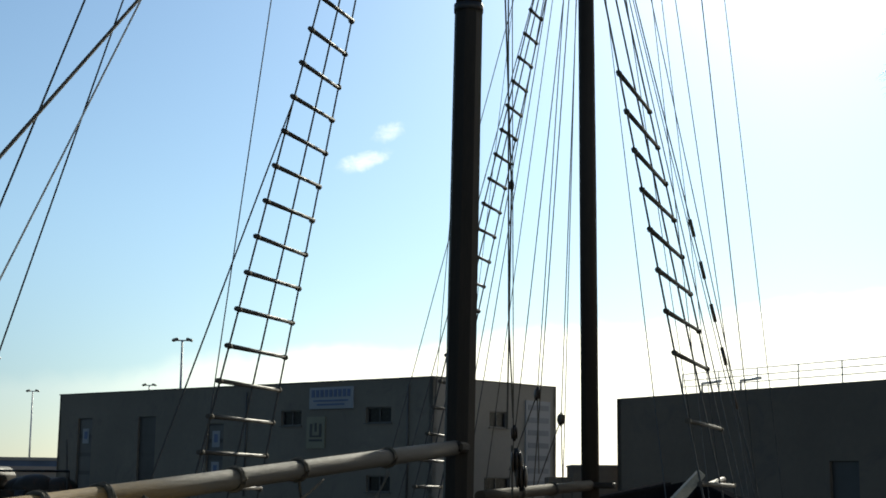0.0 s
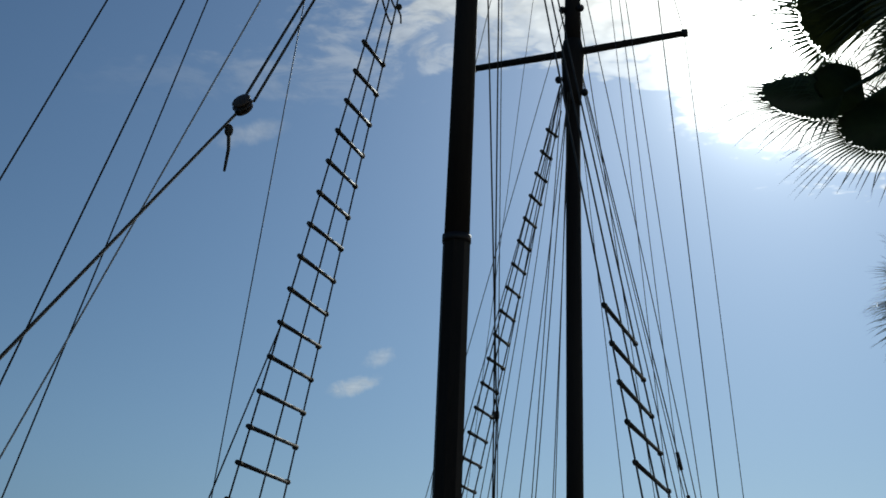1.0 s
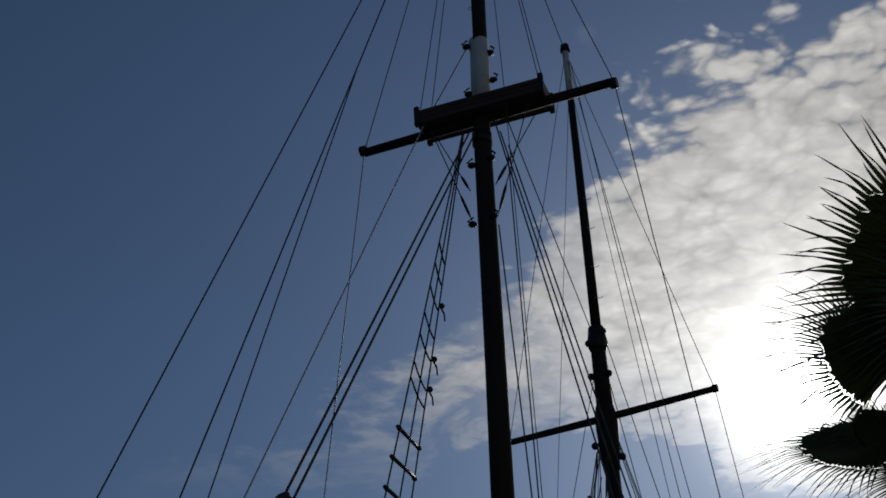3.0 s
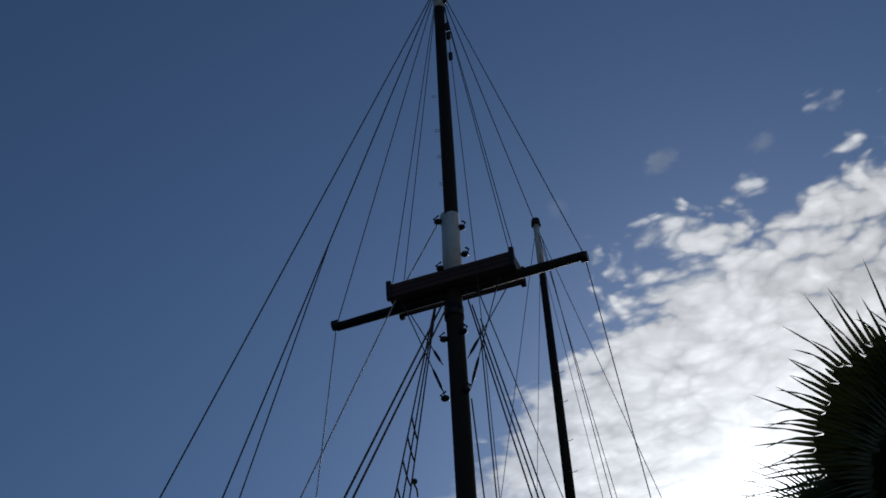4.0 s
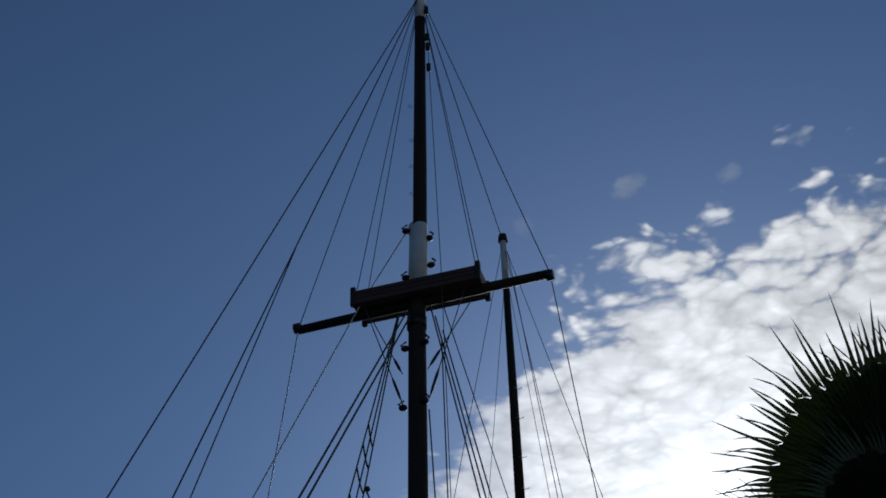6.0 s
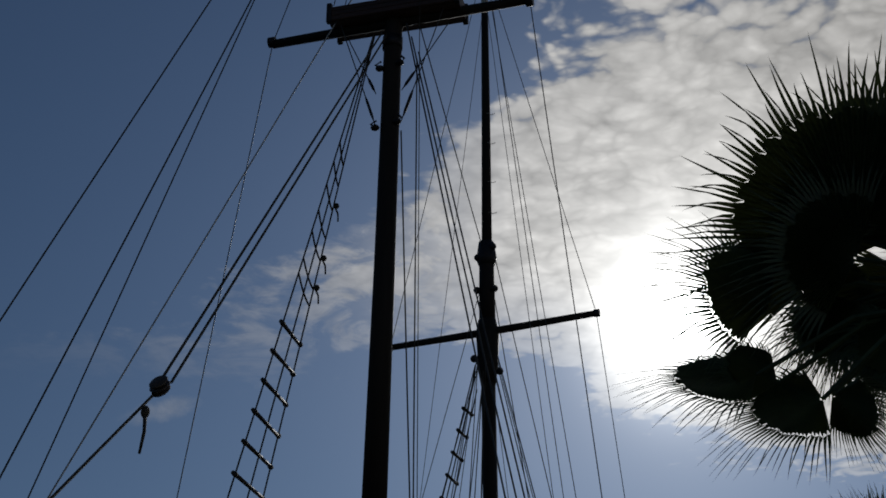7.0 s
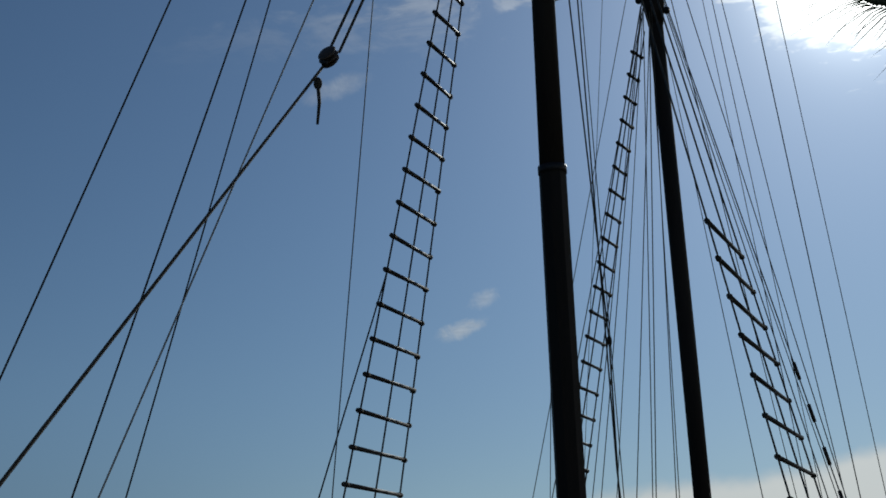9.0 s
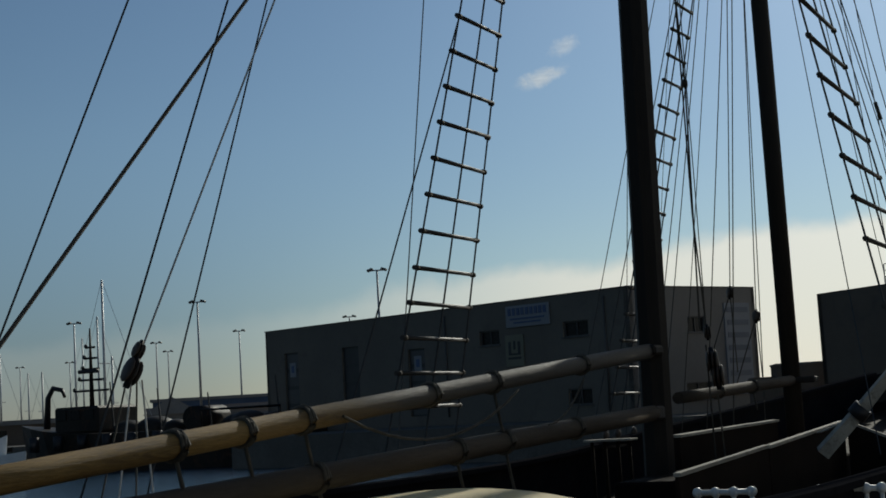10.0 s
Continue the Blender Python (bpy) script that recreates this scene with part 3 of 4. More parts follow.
gaff = boom("gaff", (0, -0.35, 3.36), (0, -13.2, 2.44), 0.09, 0.08, BOOM_WOOD, "varnished honey-coloured gaff, lowered",
            ((0.18, 0), (0.36, 0.3), (0.46, 0), (0.62, 0.35), (0.68, 0.3), (0.74, 0.45), (0.89, 0.4)))
part("gaff_jaw", box(B(), (0, -0.3, 3.37), (0.26, 0.34, 0.12), bevel=0.03), SPAR, gaff)
main_boom = boom("main_boom", (0, -0.35, 2.62), (0, -13.4, 2.2), 0.095, 0.1, BOOM_OLD, "weathered wooden main boom",
                 ((0.2, 0), (0.34, 0.3), (0.42, 0.3), (0.6, 0), (0.8, 0)))
part("gooseneck", box(B(), (-0.02, -0.25, 2.62), (0.2, 0.3, 0.16), bevel=0.02), IRON, main_boom)
part("boom_crutch", tube(B(), [(0, -12.2, 1.2), (0, -12.2, 2.16)], 0.06, 8), BOOM_OLD, schooner)
fore_boom = boom("fore_boom", (0.08, FM - 0.3, 2.95), (0.0, 0.7, 2.78), 0.085, 0.075, BOOM_OLD, "dark wooden fore boom", ((0.4, 0.2), (0.7, 0)))
part("boom_jaw", box(B(), (0.12, FM - 0.15, 2.95), (0.7, 0.25, 0.1), bevel=0.02), SPAR, fore_boom)
rope("slack_rope", (0.1, -4.6, 2.95), (0.1, -7.9, 2.8), 0.016, schooner, HEMP, 0.3)
rope("slack_rope", (0.12, -2.9, 3.05), (0.1, -3.9, 2.6), 0.013, schooner, HEMP, 0.1)


# ---- shrouds with wooden rungs ----
def along(wire, z):
    a, b = Vector(wire[0]), Vector(wire[1])
    return a.lerp(b, (z - a.z) / (b.z - a.z))


def shroud_ladder(wires, steps, edge, label):
    """Wires from chainplates to the hounds; level battens are lashed across the outer two."""
    bm = B()
    for a, b in wires:
        tube(bm, [a, Vector(a).lerp(Vector(b), 0.5), b], 0.0125, 5)
    ob = part("shroud_ladder", bm, WIRE, schooner, label)
    for z in steps:
        p, q = along(wires[0], z), along(wires[edge], z)
        d = (q - p).normalized()
        wob = Vector((random.uniform(-0.012, 0.012), 0, random.uniform(-0.015, 0.015)))
        bm = B()
        p2, q2 = p - d * 0.07, q + d * 0.04 + wob
        tube(bm, [p2, p2.lerp(q2, 0.5), q2], [0.03, 0.026, 0.024], 7)
        rung = part("rung", bm, RUNG_WOOD, ob)
        for c in (p, q):
            part("seizing", tube(B(), [c - d * 0.03, c + d * 0.03], 0.036, 6), HEMP, rung)
    for a, b in wires:
        part("deadeye", ball(B(), Vector(a) + Vector((0, 0, 0.05)), 0.09, (0.6, 1, 1)), BLOCK_WOOD, ob)
    return ob


PORT = [((-2.72, -2.15, 2.2), (-0.12, -0.1, 16.6)), ((-2.72, -1.15, 2.2), (-0.12, -0.08, 16.6)), ((-2.72, -0.28, 2.2), (-0.12, -0.06, 16.6))]
ladder_a = shroud_ladder(PORT, [2.85 + 0.4125 * k for k in range(4)] + [4.5 + 0.4375 * k for k in range(17)], 2, "port main shrouds with wooden rungs")
rope("shroud_tail", (-2.80, -3.23, 2.10), (-1.76, -1.39, 7.52), 0.0125, schooner)
# loose rope ratlines near the top
for z in (12.2, 12.45, 12.9, 13.25, 13.7, 14.1, 14.45):
    p, q = along(PORT[0], z + 0.1), along(PORT[2], z - 0.12)
    part("rope_ratline", tube(B(), sagging(p, q, 0.06, 4), 0.014, 5), HEMP, ladder_a)
for z in (12.38, 12.84, 13.68):
    p = along(PORT[2], z)
    part("knot", ball(B(), p + Vector((0.02, 0.05, 0)), 0.045), HEMP, ladder_a)
    part("knot_tail", tube(B(), [p, p + Vector((0.03, 0.1, -0.1)), p + Vector((0.03, 0.12, -0.22))], 0.014, 5), HEMP, ladder_a)
STAR = [((3.17, -0.98, 2.2), (0.44, -0.25, 16.6)), ((3.2, 0.4, 2.2), (0.42, 0.1, 16.6)), ((3.2, 1.6, 2.2), (0.42, 0.5, 16.6))]
ladder_b = shroud_ladder(STAR, [2.95, 3.64] + [4.4 + 0.476 * k for k in range(8)], 2, "starboard main shrouds with wooden rungs")
FPORT = [((-2.68, 5.32, 2.2), (-0.18, 6.58, 14.0)), ((-2.7, 5.95, 2.2), (-0.2, 6.64, 13.8)), ((-2.7, 6.75, 2.2), (-0.2, 6.78, 13.6))]
ladder_c = shroud_ladder(FPORT, [2.05 + 0.4257 * k for k in range(27)], 2, "port fore shrouds with wooden rungs")
for y, top in ((-2.0, 14.1), (0.9, 14.3), (1.6, 14.3)):
    rope("shroud", (-2.75, FM + y, 2.2), (-0.2, FM, top), 0.011, schooner)
STARBOARD_FORE = (((2.90, 7.00, 2.10), 14.4, 0.014), ((2.90, 4.91, 2.10), 14.2, 0.012), ((2.90, 6.37, 2.10), 14.3, 0.01), ((2.90, 6.71, 2.10), 16.4, 0.011), ((2.90, -1.97, 2.10), 13.2, 0.008))
for foot, top, r in STARBOARD_FORE:
    rope("shroud", foot, (0.15, FM, top), r, schooner)
# parrel beads strung along one of them
for k in range(5):
    a, b = Vector(STARBOARD_FORE[0][0]), Vector((0.15, FM, 14.4))
    c = a.lerp(b, 0.17 + 0.058 * k)
    part("shroud_roller", tube(B(), [c, c + (b - a).normalized() * 0.3], 0.035, 6), BLOCK_WOOD, schooner)


# ---- stays, lifts and halyards ----
TOP1, TOP2 = (0.36, 0, 23.95), (0.04, FM, 23.45)
rope("topmast_backstay", (-3.10, -8.86, 2.10), TOP1, 0.012, schooner)
rope("topmast_backstay", (-3.10, -7.10, 2.10), TOP1, 0.013, schooner)
rope("backstay_leg", (-3.10, -6.13, 2.10), (-0.85, -2.48, 16.30), 0.011, schooner)
for side, x, z, foot in ((-1, -1.8, 16.84, (-2.95, -1.39, 2.10)), (1, 2.29, 16.88, (3.10, 4.26, 2.10))):
    rope("topmast_shroud", (x, 0, z), TOP1, 0.010, schooner)
    rope("topmast_shroud", (x, 0, z), foot, 0.010, schooner)
    for y in (-0.2, 0.2):
        rope("platform_stay", ((-0.75 if side < 0 else 1.18), y, 17.2), TOP1, 0.009, schooner)
    for y, low in ((-0.2, 14.95), (0.15, 15.5)):
        brace = rope("platform_brace", ((-0.62 if side < 0 else 1.0), y, 16.8), (0.14 + side * 0.2, -0.1, low), 0.011, schooner)
        a, b = Vector(((-0.62 if side < 0 else 1.0), y, 16.8)), Vector((0.14 + side * 0.2, -0.1, low))
        part("turnbuckle", tube(B(), [b.lerp(a, 0.05), b.lerp(a, 0.1), b.lerp(a, 0.22), b.lerp(a, 0.27)], [0.012, 0.024, 0.024, 0.012], 6), IRON, brace)
rope("triatic_stay", TOP1, TOP2, 0.012, schooner)
rope("spring_stay", (0.56, 0.00, 16.79), (-0.05, FM - 0.12, 16.5), 0.012, schooner)
rope("masthead_stay", (0.06, -0.1, 18.25), (-0.7, -0.25, 16.8), 0.012, schooner)
rope("fore_backstay", (-2.80, 4.04, 2.10), (0.0, FM, 16.14), 0.009, schooner)
rope("fore_backstay", (-2.90, 8.32, 2.10), (0.03, FM, 22.5), 0.007, schooner)
for x, z, foot in ((-1.88, 14.68, (-2.75, FM - 0.35, 2.1)), (2.05, 14.9, (3.10, 7.77, 2.10))):
    rope("fore_topmast_shroud", (x, FM, z), TOP2, 0.009, schooner)
    rope("fore_topmast_shroud", (x, FM, z), foot, 0.009, schooner)
rope("fore_topmast_stay", (3.10, 3.39, 2.10), TOP2, 0.009, schooner)
rope("fore_topmast_stay", (3.10, -0.38, 2.10), (0.04, FM, 22.8), 0.007, schooner)
rope("head_stay", (MID, 20.5, 3.0), (0.1, FM + 0.1, 23.2), 0.012, schooner)
rope("head_stay", (MID, 17.5, 2.7), (0.0, FM + 0.1, 16.4), 0.012, schooner)
# bowsprit that carries the head stays
part("bowsprit", tube(B(), [(MID, 13.5, 2.6), (MID, 21.0, 3.15)], [0.16, 0.09], 10), SPAR, schooner)


def pulley(at, size, toward, parent=None, label="dark wooden pulley block"):
    """A wooden block: two cheeks, a sheave between and an iron strop."""
    d = (Vector(toward) - Vector(at)).normalized()
    turn = d.to_track_quat("Z", "X").to_matrix().to_4x4()
    ob = part("pulley_block", B_cheek(at, size, turn), BLOCK_WOOD, parent or schooner, label)
    part("strop", tube(B(), [Vector(at) - d * size * 1.4, Vector(at) + d * size * 1.4], size * 0.28, 6), IRON, ob)
    return ob


def B_cheek(at, size, turn):
    bm = B()
    for o in (-0.42, 0.0, 0.42):
        ball(bm, Vector(at) + turn.to_3x3() @ Vector((o * size, 0, 0)), size, (0.22 if o else 0.18, 0.8 if o else 0.9, 1.1), turn)
    return bm


# topping lift: a double fall from the hounds to a block, then one thick rope to the boom's end
LIFT = (0.02, -6.37, 8.17)
lift_block = pulley(LIFT, 0.105, (0, 0, 16.5))
rope("topping_lift", (0.02, -6.15, 8.3), (0.1, -0.12, 16.55), 0.018, schooner, HEMP)
rope("topping_lift", (0.0, -6.3, 8.28), (0.03, -0.12, 16.62), 0.018, schooner, HEMP)
rope("boom_lift", (0.0, -6.42, 8.08), (0.00, -11.90, 2.77), 0.017, schooner, HEMP)
part("knot", ball(B(), (0.0, -6.56, 7.85), 0.05, (0.8, 0.8, 1.2)), HEMP, lift_block)
part("rope_tail", tube(B(), [(0.0, -6.56, 7.85), (0.03, -6.6, 7.65), (0.02, -6.63, 7.44)], [0.018, 0.016, 0.012], 6), HEMP, lift_block)
# quarter tackle
rope("quarter_lift", (-0.7, -0.25, 16.8), (-2.88, -6.36, 3.56), 0.013, schooner, PALE_ROPE)
tackle = pulley((-2.89, -6.42, 3.51), 0.075, (-0.7, 0, 16.8))
pulley((-2.91, -6.50, 3.32), 0.115, (-0.7, 0, 16.8))
for k in range(4):
    rope("tackle_fall", (-2.93 + 0.02 * k, -6.56 + 0.05 * k, 3.24), (-2.96 + 0.03 * k, -7.01 + 0.24 * k, 2.0), 0.011, schooner, PALE_ROPE if k % 2 else HEMP)
# halyards beside the main mast
rope("halyard", (0.31, 0.00, 14.85), (0.59, 0.05, 6.62), 0.014, schooner, HEMP)
rope("halyard", (0.59, 0.05, 6.62), (0.54, 0.05, 3.6), 0.014, schooner, HEMP)
rope("halyard", (0.54, 0.00, 16.09), (0.57, 0.0, 5.0), 0.013, schooner, HEMP)
rope("halyard", (0.57, 0.0, 5.0), (0.63, 0.00, 3.73), 0.013, schooner, HEMP)
rope("halyard", (0.6, 0.05, 3.4), (0.58, 0.2, 1.3), 0.013, schooner, HEMP)
rope("halyard", (0.7, 0.05, 2.8), (0.72, 0.2, 1.3), 0.013, schooner, HEMP)
pulley((0.63, 0.05, 3.55), 0.07, (0.5, 0, 14))
pulley((0.59, 0.05, 6.62), 0.05, (0.5, 0, 14))
pulley((0.66, 0.05, 3.2), 0.12, (0.5, 0, 14))
pulley((0.72, 0.05, 3.02), 0.12, (0.5, 0, 14))
for p, x in (((-0.73, 6.30, 4.43), -0.15), ((-0.33, 6.30, 4.01), 0.0)):
    p = Vector(p)
    rope("halyard", p, (x, FM - 0.2, 14.0), 0.011, schooner, HEMP)
    pulley(p, 0.08, (0, FM, 14))
    rope("halyard_leg", p, p + Vector((-0.42, -0.2, -1.25)), 0.012, schooner, HEMP)
    rope("halyard_leg", p, p + Vector((0.08, -0.2, -1.3)), 0.012, schooner, HEMP)
for top, foot, r in (((-0.04, 6.65, 13.90), (-1.30, 6.31, 2.20), 0.011), ((-0.05, 6.66, 13.90), (-0.85, 6.31, 2.20), 0.012), ((-0.05, 6.70, 13.90), (-0.32, 6.28, 2.20), 0.01), ((-0.17, 6.65, 13.90), (-1.72, 6.31, 2.20), 0.009)):
    rope("running_rigging", top, foot, r, schooner, HEMP)


# ---- fan palms in a row along the quay ----
def fan_leaf(bm, head, hub, aim, face, size, spread, rng, droop=0.3):
    """One fan: a long stalk from the crown's heart, then folded blades joined to two thirds of their length, each running out to a bent, tapering tip."""
    head, hub, aim, face = Vector(head), Vector(hub), Vector(aim).normalized(), Vector(face)
    bend = head.lerp(hub, 0.55) + Vector((0, 0, 0.1 * (hub - head).length))
    tube(bm, [head, bend, hub], [0.03, 0.022, 0.016], 5, False)
    top = (face - aim * face.dot(aim)).normalized()
    side = aim.cross(top)
    n = max(14, int(spread / (2.4 if size > 1.1 else 3.3)))
    step = radians(spread) / n
    joined = rng.uniform(0.64, 0.72) if size > 1.1 else rng.uniform(0.5, 0.6)
    prev = None
    for k in range(n + 1):
        a = (k - n / 2) * step
        d = aim * math.cos(a) + side * math.sin(a)
        cup = top * size * 0.10 * math.cos(a * 1.2)
        r = size * (0.92 + 0.08 * math.cos(a)) * joined * rng.uniform(0.93, 1.04)
        row = [bm.verts.new(hub + d * 0.02), bm.verts.new(hub + d * r * 0.55 + cup * 0.6 - top * 0.012), bm.verts.new(hub + d * r + cup - top * 0.015)]
        if prev:
            m = aim * math.cos(a - step / 2) + side * math.sin(a - step / 2)
            across = m.cross(top).normalized()
            long = size * (0.9 + 0.1 * math.cos(a)) * rng.uniform(0.86, 1.1)
            if rng.random() < 0.06:
                long = r + (long - r) * 0.45
            ridge = bm.verts.new(hub + m * r + cup + top * 0.02)
            fold = bm.verts.new(hub + m * r * 0.55 + cup * 0.6 + top * 0.012)
            for f in ((prev[0], prev[1], fold), (prev[0], fold, row[0]), (row[0], fold, row[1]), (prev[1], prev[2], ridge, fold), (fold, ridge, row[2], row[1])):
                bm.faces.new(f)
            # the free tip: from the full width of the fold down to a point, sagging and curling as it goes
            sag = Vector((0, 0, -droop * size * rng.uniform(0.1, 0.34)))
            curl = across * size * rng.uniform(-0.05, 0.05)
            wide = r * step * 0.5
            last = (prev[2], row[2])
            for u, w in ((0.3, 0.62), (0.62, 0.36), (0.86, 0.17)):
                c = hub + m * (r + (long - r) * u) + cup * (1 + 0.1 * u) + sag * u * u + curl * u * u
                pair = (bm.verts.new(c - across * wide * w), bm.verts.new(c + across * wide * w))
                if (pair[0].co - last[0].co).length > (pair[1].co - last[0].co).length:
                    pair = pair[::-1]
                bm.faces.new((last[0], last[1], pair[1], pair[0]))
                last = pair
            tip = bm.verts.new(hub + m * long + cup * 1.1 + sag + curl)
            bm.faces.new((last[0], last[1], tip))
        prev = row


def palm(at, height, size, seed, leaves, label, special=(), low=-25, west=-9.0):
    rng = random.Random(seed)
    tree = thing("palm_tree", pose(*at), label, "tree", "palms along the quay")
    head = Vector((0, 0, height))
    pts = [Vector((0, 0, height * k / 24)) for k in range(25)]
    part("trunk", tube(B(), pts, [0.24 - 0.07 * k / 24 + 0.012 * (k % 2) + (0.12 if k == 0 else 0) for k in range(25)], 12), TRUNK, tree)
    for hub, aim, face, s, spread, droop in special:
        bm = B()
        fan_leaf(bm, head, hub, aim, face, s, spread, rng, droop)
        part("frond", bm, LEAF, tree)
    made = 0
    for k in range(leaves * 2):
        a = k * 2.399 + rng.uniform(-0.2, 0.2)
        e = radians(80 - (80 - low) * (k % leaves + 0.5) / leaves) + rng.uniform(-0.12, 0.12)
        d = Vector((math.cos(a) * math.cos(e), math.sin(a) * math.cos(e), math.sin(e)))
        stalk, blade = size * rng.uniform(0.3, 0.45), size * rng.uniform(0.5, 0.62)
        if d.x * (stalk + blade) < west or made >= leaves:
            continue
        made += 1
        bm = B()
        up = Vector((rng.uniform(-0.5, 0.5), rng.uniform(-0.9, 0.1), 1.0)) if e < 0.9 else Vector((rng.uniform(-1, 1), -1, 0.2))
        fan_leaf(bm, head, head + d * stalk, d + Vector((0, 0, -0.15)), up, blade, rng.uniform(150, 215), rng, 0.35 + 0.4 * (e < 0))
        part("frond", bm, LEAF, tree)
    return tree


NEAR_PALM = Vector((4.1, 8.9, 1.3))


def quay_fan(az, el, far, aim, size, spread, lean, droop):
    """A fan of the near palm: its hub by bearing, height angle and level distance from the quay's edge; aim: where its middle blade points, counted from level right towards upright."""
    a, e = radians(az), radians(el)
    hub = Vector((far * math.sin(a), far * math.cos(a), 2.9 + far * math.tan(e))) - NEAR_PALM
    right, away = Vector((math.cos(a), -math.sin(a), 0)), Vector((math.sin(a) * math.cos(e), math.cos(a) * math.cos(e), math.sin(e)))
    upward = right.cross(away)
    d = right * math.cos(radians(aim)) + upward * math.sin(radians(aim))
    face = -away * math.cos(radians(lean)) + d.cross(-away) * math.sin(radians(lean))
    return hub, d, face, size, spread, droop


NEAR_FANS = [quay_fan(*v) for v in (
    (20.6, 27.9, 9.7, 98, 1.42, 235, 6, 0.22), (21.4, 27.6, 9.9, 80, 1.2, 230, -12, 0.3), (20.4, 27.2, 9.5, 150, 0.95, 170, 20, 0.5), (22.4, 28.4, 10.1, 55, 1.3, 170, 20, 0.3),
    (16.7, 25.9, 9.6, 150, 1.02, 160, 48, 0.45), (15.8, 23.3, 9.4, 186, 0.98, 160, 72, 0.25), (16.6, 22.9, 9.5, 150, 0.66, 140, 60, 0.4),
    (18.3, 22.2, 9.3, 194, 0.88, 170, 60, 0.45), (18.7, 22.3, 9.4, 322, 0.6, 150, 55, 0.5),
    (20.4, 25.5, 9.8, 238, 0.7, 170, 35, 0.7), (21.2, 25.3, 9.9, 265, 0.78, 190, 15, 0.7), (22.2, 24.4, 9.5, 215, 0.7, 160, 45, 0.7),
    (21.9, 22.7, 9.6, 180, 0.58, 160, 62, 0.6), (20.8, 26.4, 10.0, 205, 0.75, 160, 15, 0.5),
    (19.8, 25.2, 9.9, 225, 0.72, 200, 20, 0.6), (18.9, 25.4, 10.1, 250, 0.55, 170, 30, 0.6), (22.8, 26.0, 10.2, 250, 0.95, 220, 10, 0.5))]
palm(NEAR_PALM, 6.2, 1.9, 3, 34, "tall fan palm with a dense dark crown of spiky leaves", NEAR_FANS, 0, 0.15)
palm((6.45, 18.0, 1.3), 6.8, 1.45, 8, 30, "fan palm farther along the quay")
palm((13.0, 38.2, 1.3), 5.3, 1.7, 5, 22, "fan palm far along the quay")


# ---- buildings across the basin ----
def wall_panel(bm, x0, x1, z0, z1, y=0.0, thick=0.3):
    box(bm, ((x0 + x1) / 2, y + thick / 2, (z0 + z1) / 2), (x1 - x0, thick, z1 - z0))


def wall_with_holes(length, z0, z1, holes, m):
    """A wall of 30 cm along x, cut through by (x0, x1, z0, z1) holes; m places it."""
    bm = B()
    xs = sorted({0.0, length, *[h[0] for h in holes], *[h[1] for h in holes]})
    zs = sorted({z0, z1, *[h[2] for h in holes], *[h[3] for h in holes]})
    for a, b in zip(xs, xs[1:]):
        for c, d in zip(zs, zs[1:]):
            if not any(h[0] <= (a + b) / 2 <= h[1] and h[2] <= (c + d) / 2 <= h[3] for h in holes):
                wall_panel(bm, a, b, c, d)
    bmesh.ops.remove_doubles(bm, verts=bm.verts, dist=0.001)
    bmesh.ops.transform(bm, matrix=m, verts=bm.verts)
    return bm


def window(parent, x0, x1, z0, z1, m, bars=1, material=None):
    """A framed window set back in its hole."""
    def put(bm):
        bmesh.ops.transform(bm, matrix=m, verts=bm.verts)
        return bm
    bm = B()
    t = 0.07
    for c, s in (((x0 + t / 2, (z0 + z1) / 2), (t, z1 - z0)), ((x1 - t / 2, (z0 + z1) / 2), (t, z1 - z0)),
                 (((x0 + x1) / 2, z0 + t / 2), (x1 - x0 - 2 * t, t)), (((x0 + x1) / 2, z1 - t / 2), (x1 - x0 - 2 * t, t))):
        box(bm, (c[0], 0.17, c[1]), (s[0], 0.08, s[1]))
    for k in range(bars):
        x = x0 + (x1 - x0) * (k + 1) / (bars + 1)
        box(bm, (x, 0.17, (z0 + z1) / 2), (0.05, 0.07, z1 - z0 - 2 * t))
    frame_ob = part("window", put(bm), FRAME_GREY, parent)
    part("pane", put(box(B(), ((x0 + x1) / 2, 0.21, (z0 + z1) / 2), (x1 - x0 - 0.02, 0.02, z1 - z0 - 0.02))), material or PANE, frame_ob)
    part("sill", put(box(B(), ((x0 + x1) / 2, 0.0, z0 - 0.03), (x1 - x0 + 0.16, 0.2, 0.06))), FRAME_GREY, frame_ob)
    return frame_ob



G0, ROOF_Z = 0.5, 8.06
warehouse = thing("warehouse", pose(-28.0, 104.3, 1.03, 0, 0.5, -42.5), "plain grey two-storey harbour building with a flat roof", "building")
FRONT = [(23.65, 25.45, 5.62, 6.5), (30.85, 32.85, 5.68, 6.55), (31.0, 32.85, 1.9, 2.8), (9.4, 11.3, 1.5, 6.4), (2.4, 4.1, 1.5, 6.4), (16.6, 18.3, 1.6, 5.85)]
SIDE = [(4.6, 6.1, 5.55, 6.45), (4.2, 6.4, 1.8, 2.8)]
turned = Matrix.Translation((36, 0, 0)) @ Matrix.Rotation(radians(90), 4, "Z")
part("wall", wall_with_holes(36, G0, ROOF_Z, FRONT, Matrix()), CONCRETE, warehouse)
# this end wall takes a paler colour than the front
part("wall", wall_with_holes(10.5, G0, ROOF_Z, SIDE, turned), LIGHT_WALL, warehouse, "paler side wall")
part("wall", wall_with_holes(36, G0, ROOF_Z, [], Matrix.Translation((0, 10.2, 0))), CONCRETE, warehouse)
part("wall", wall_with_holes(10.5, G0, ROOF_Z, [], Matrix.Translation((0.3, 0, 0)) @ Matrix.Rotation(radians(90), 4, "Z")), CONCRETE, warehouse)
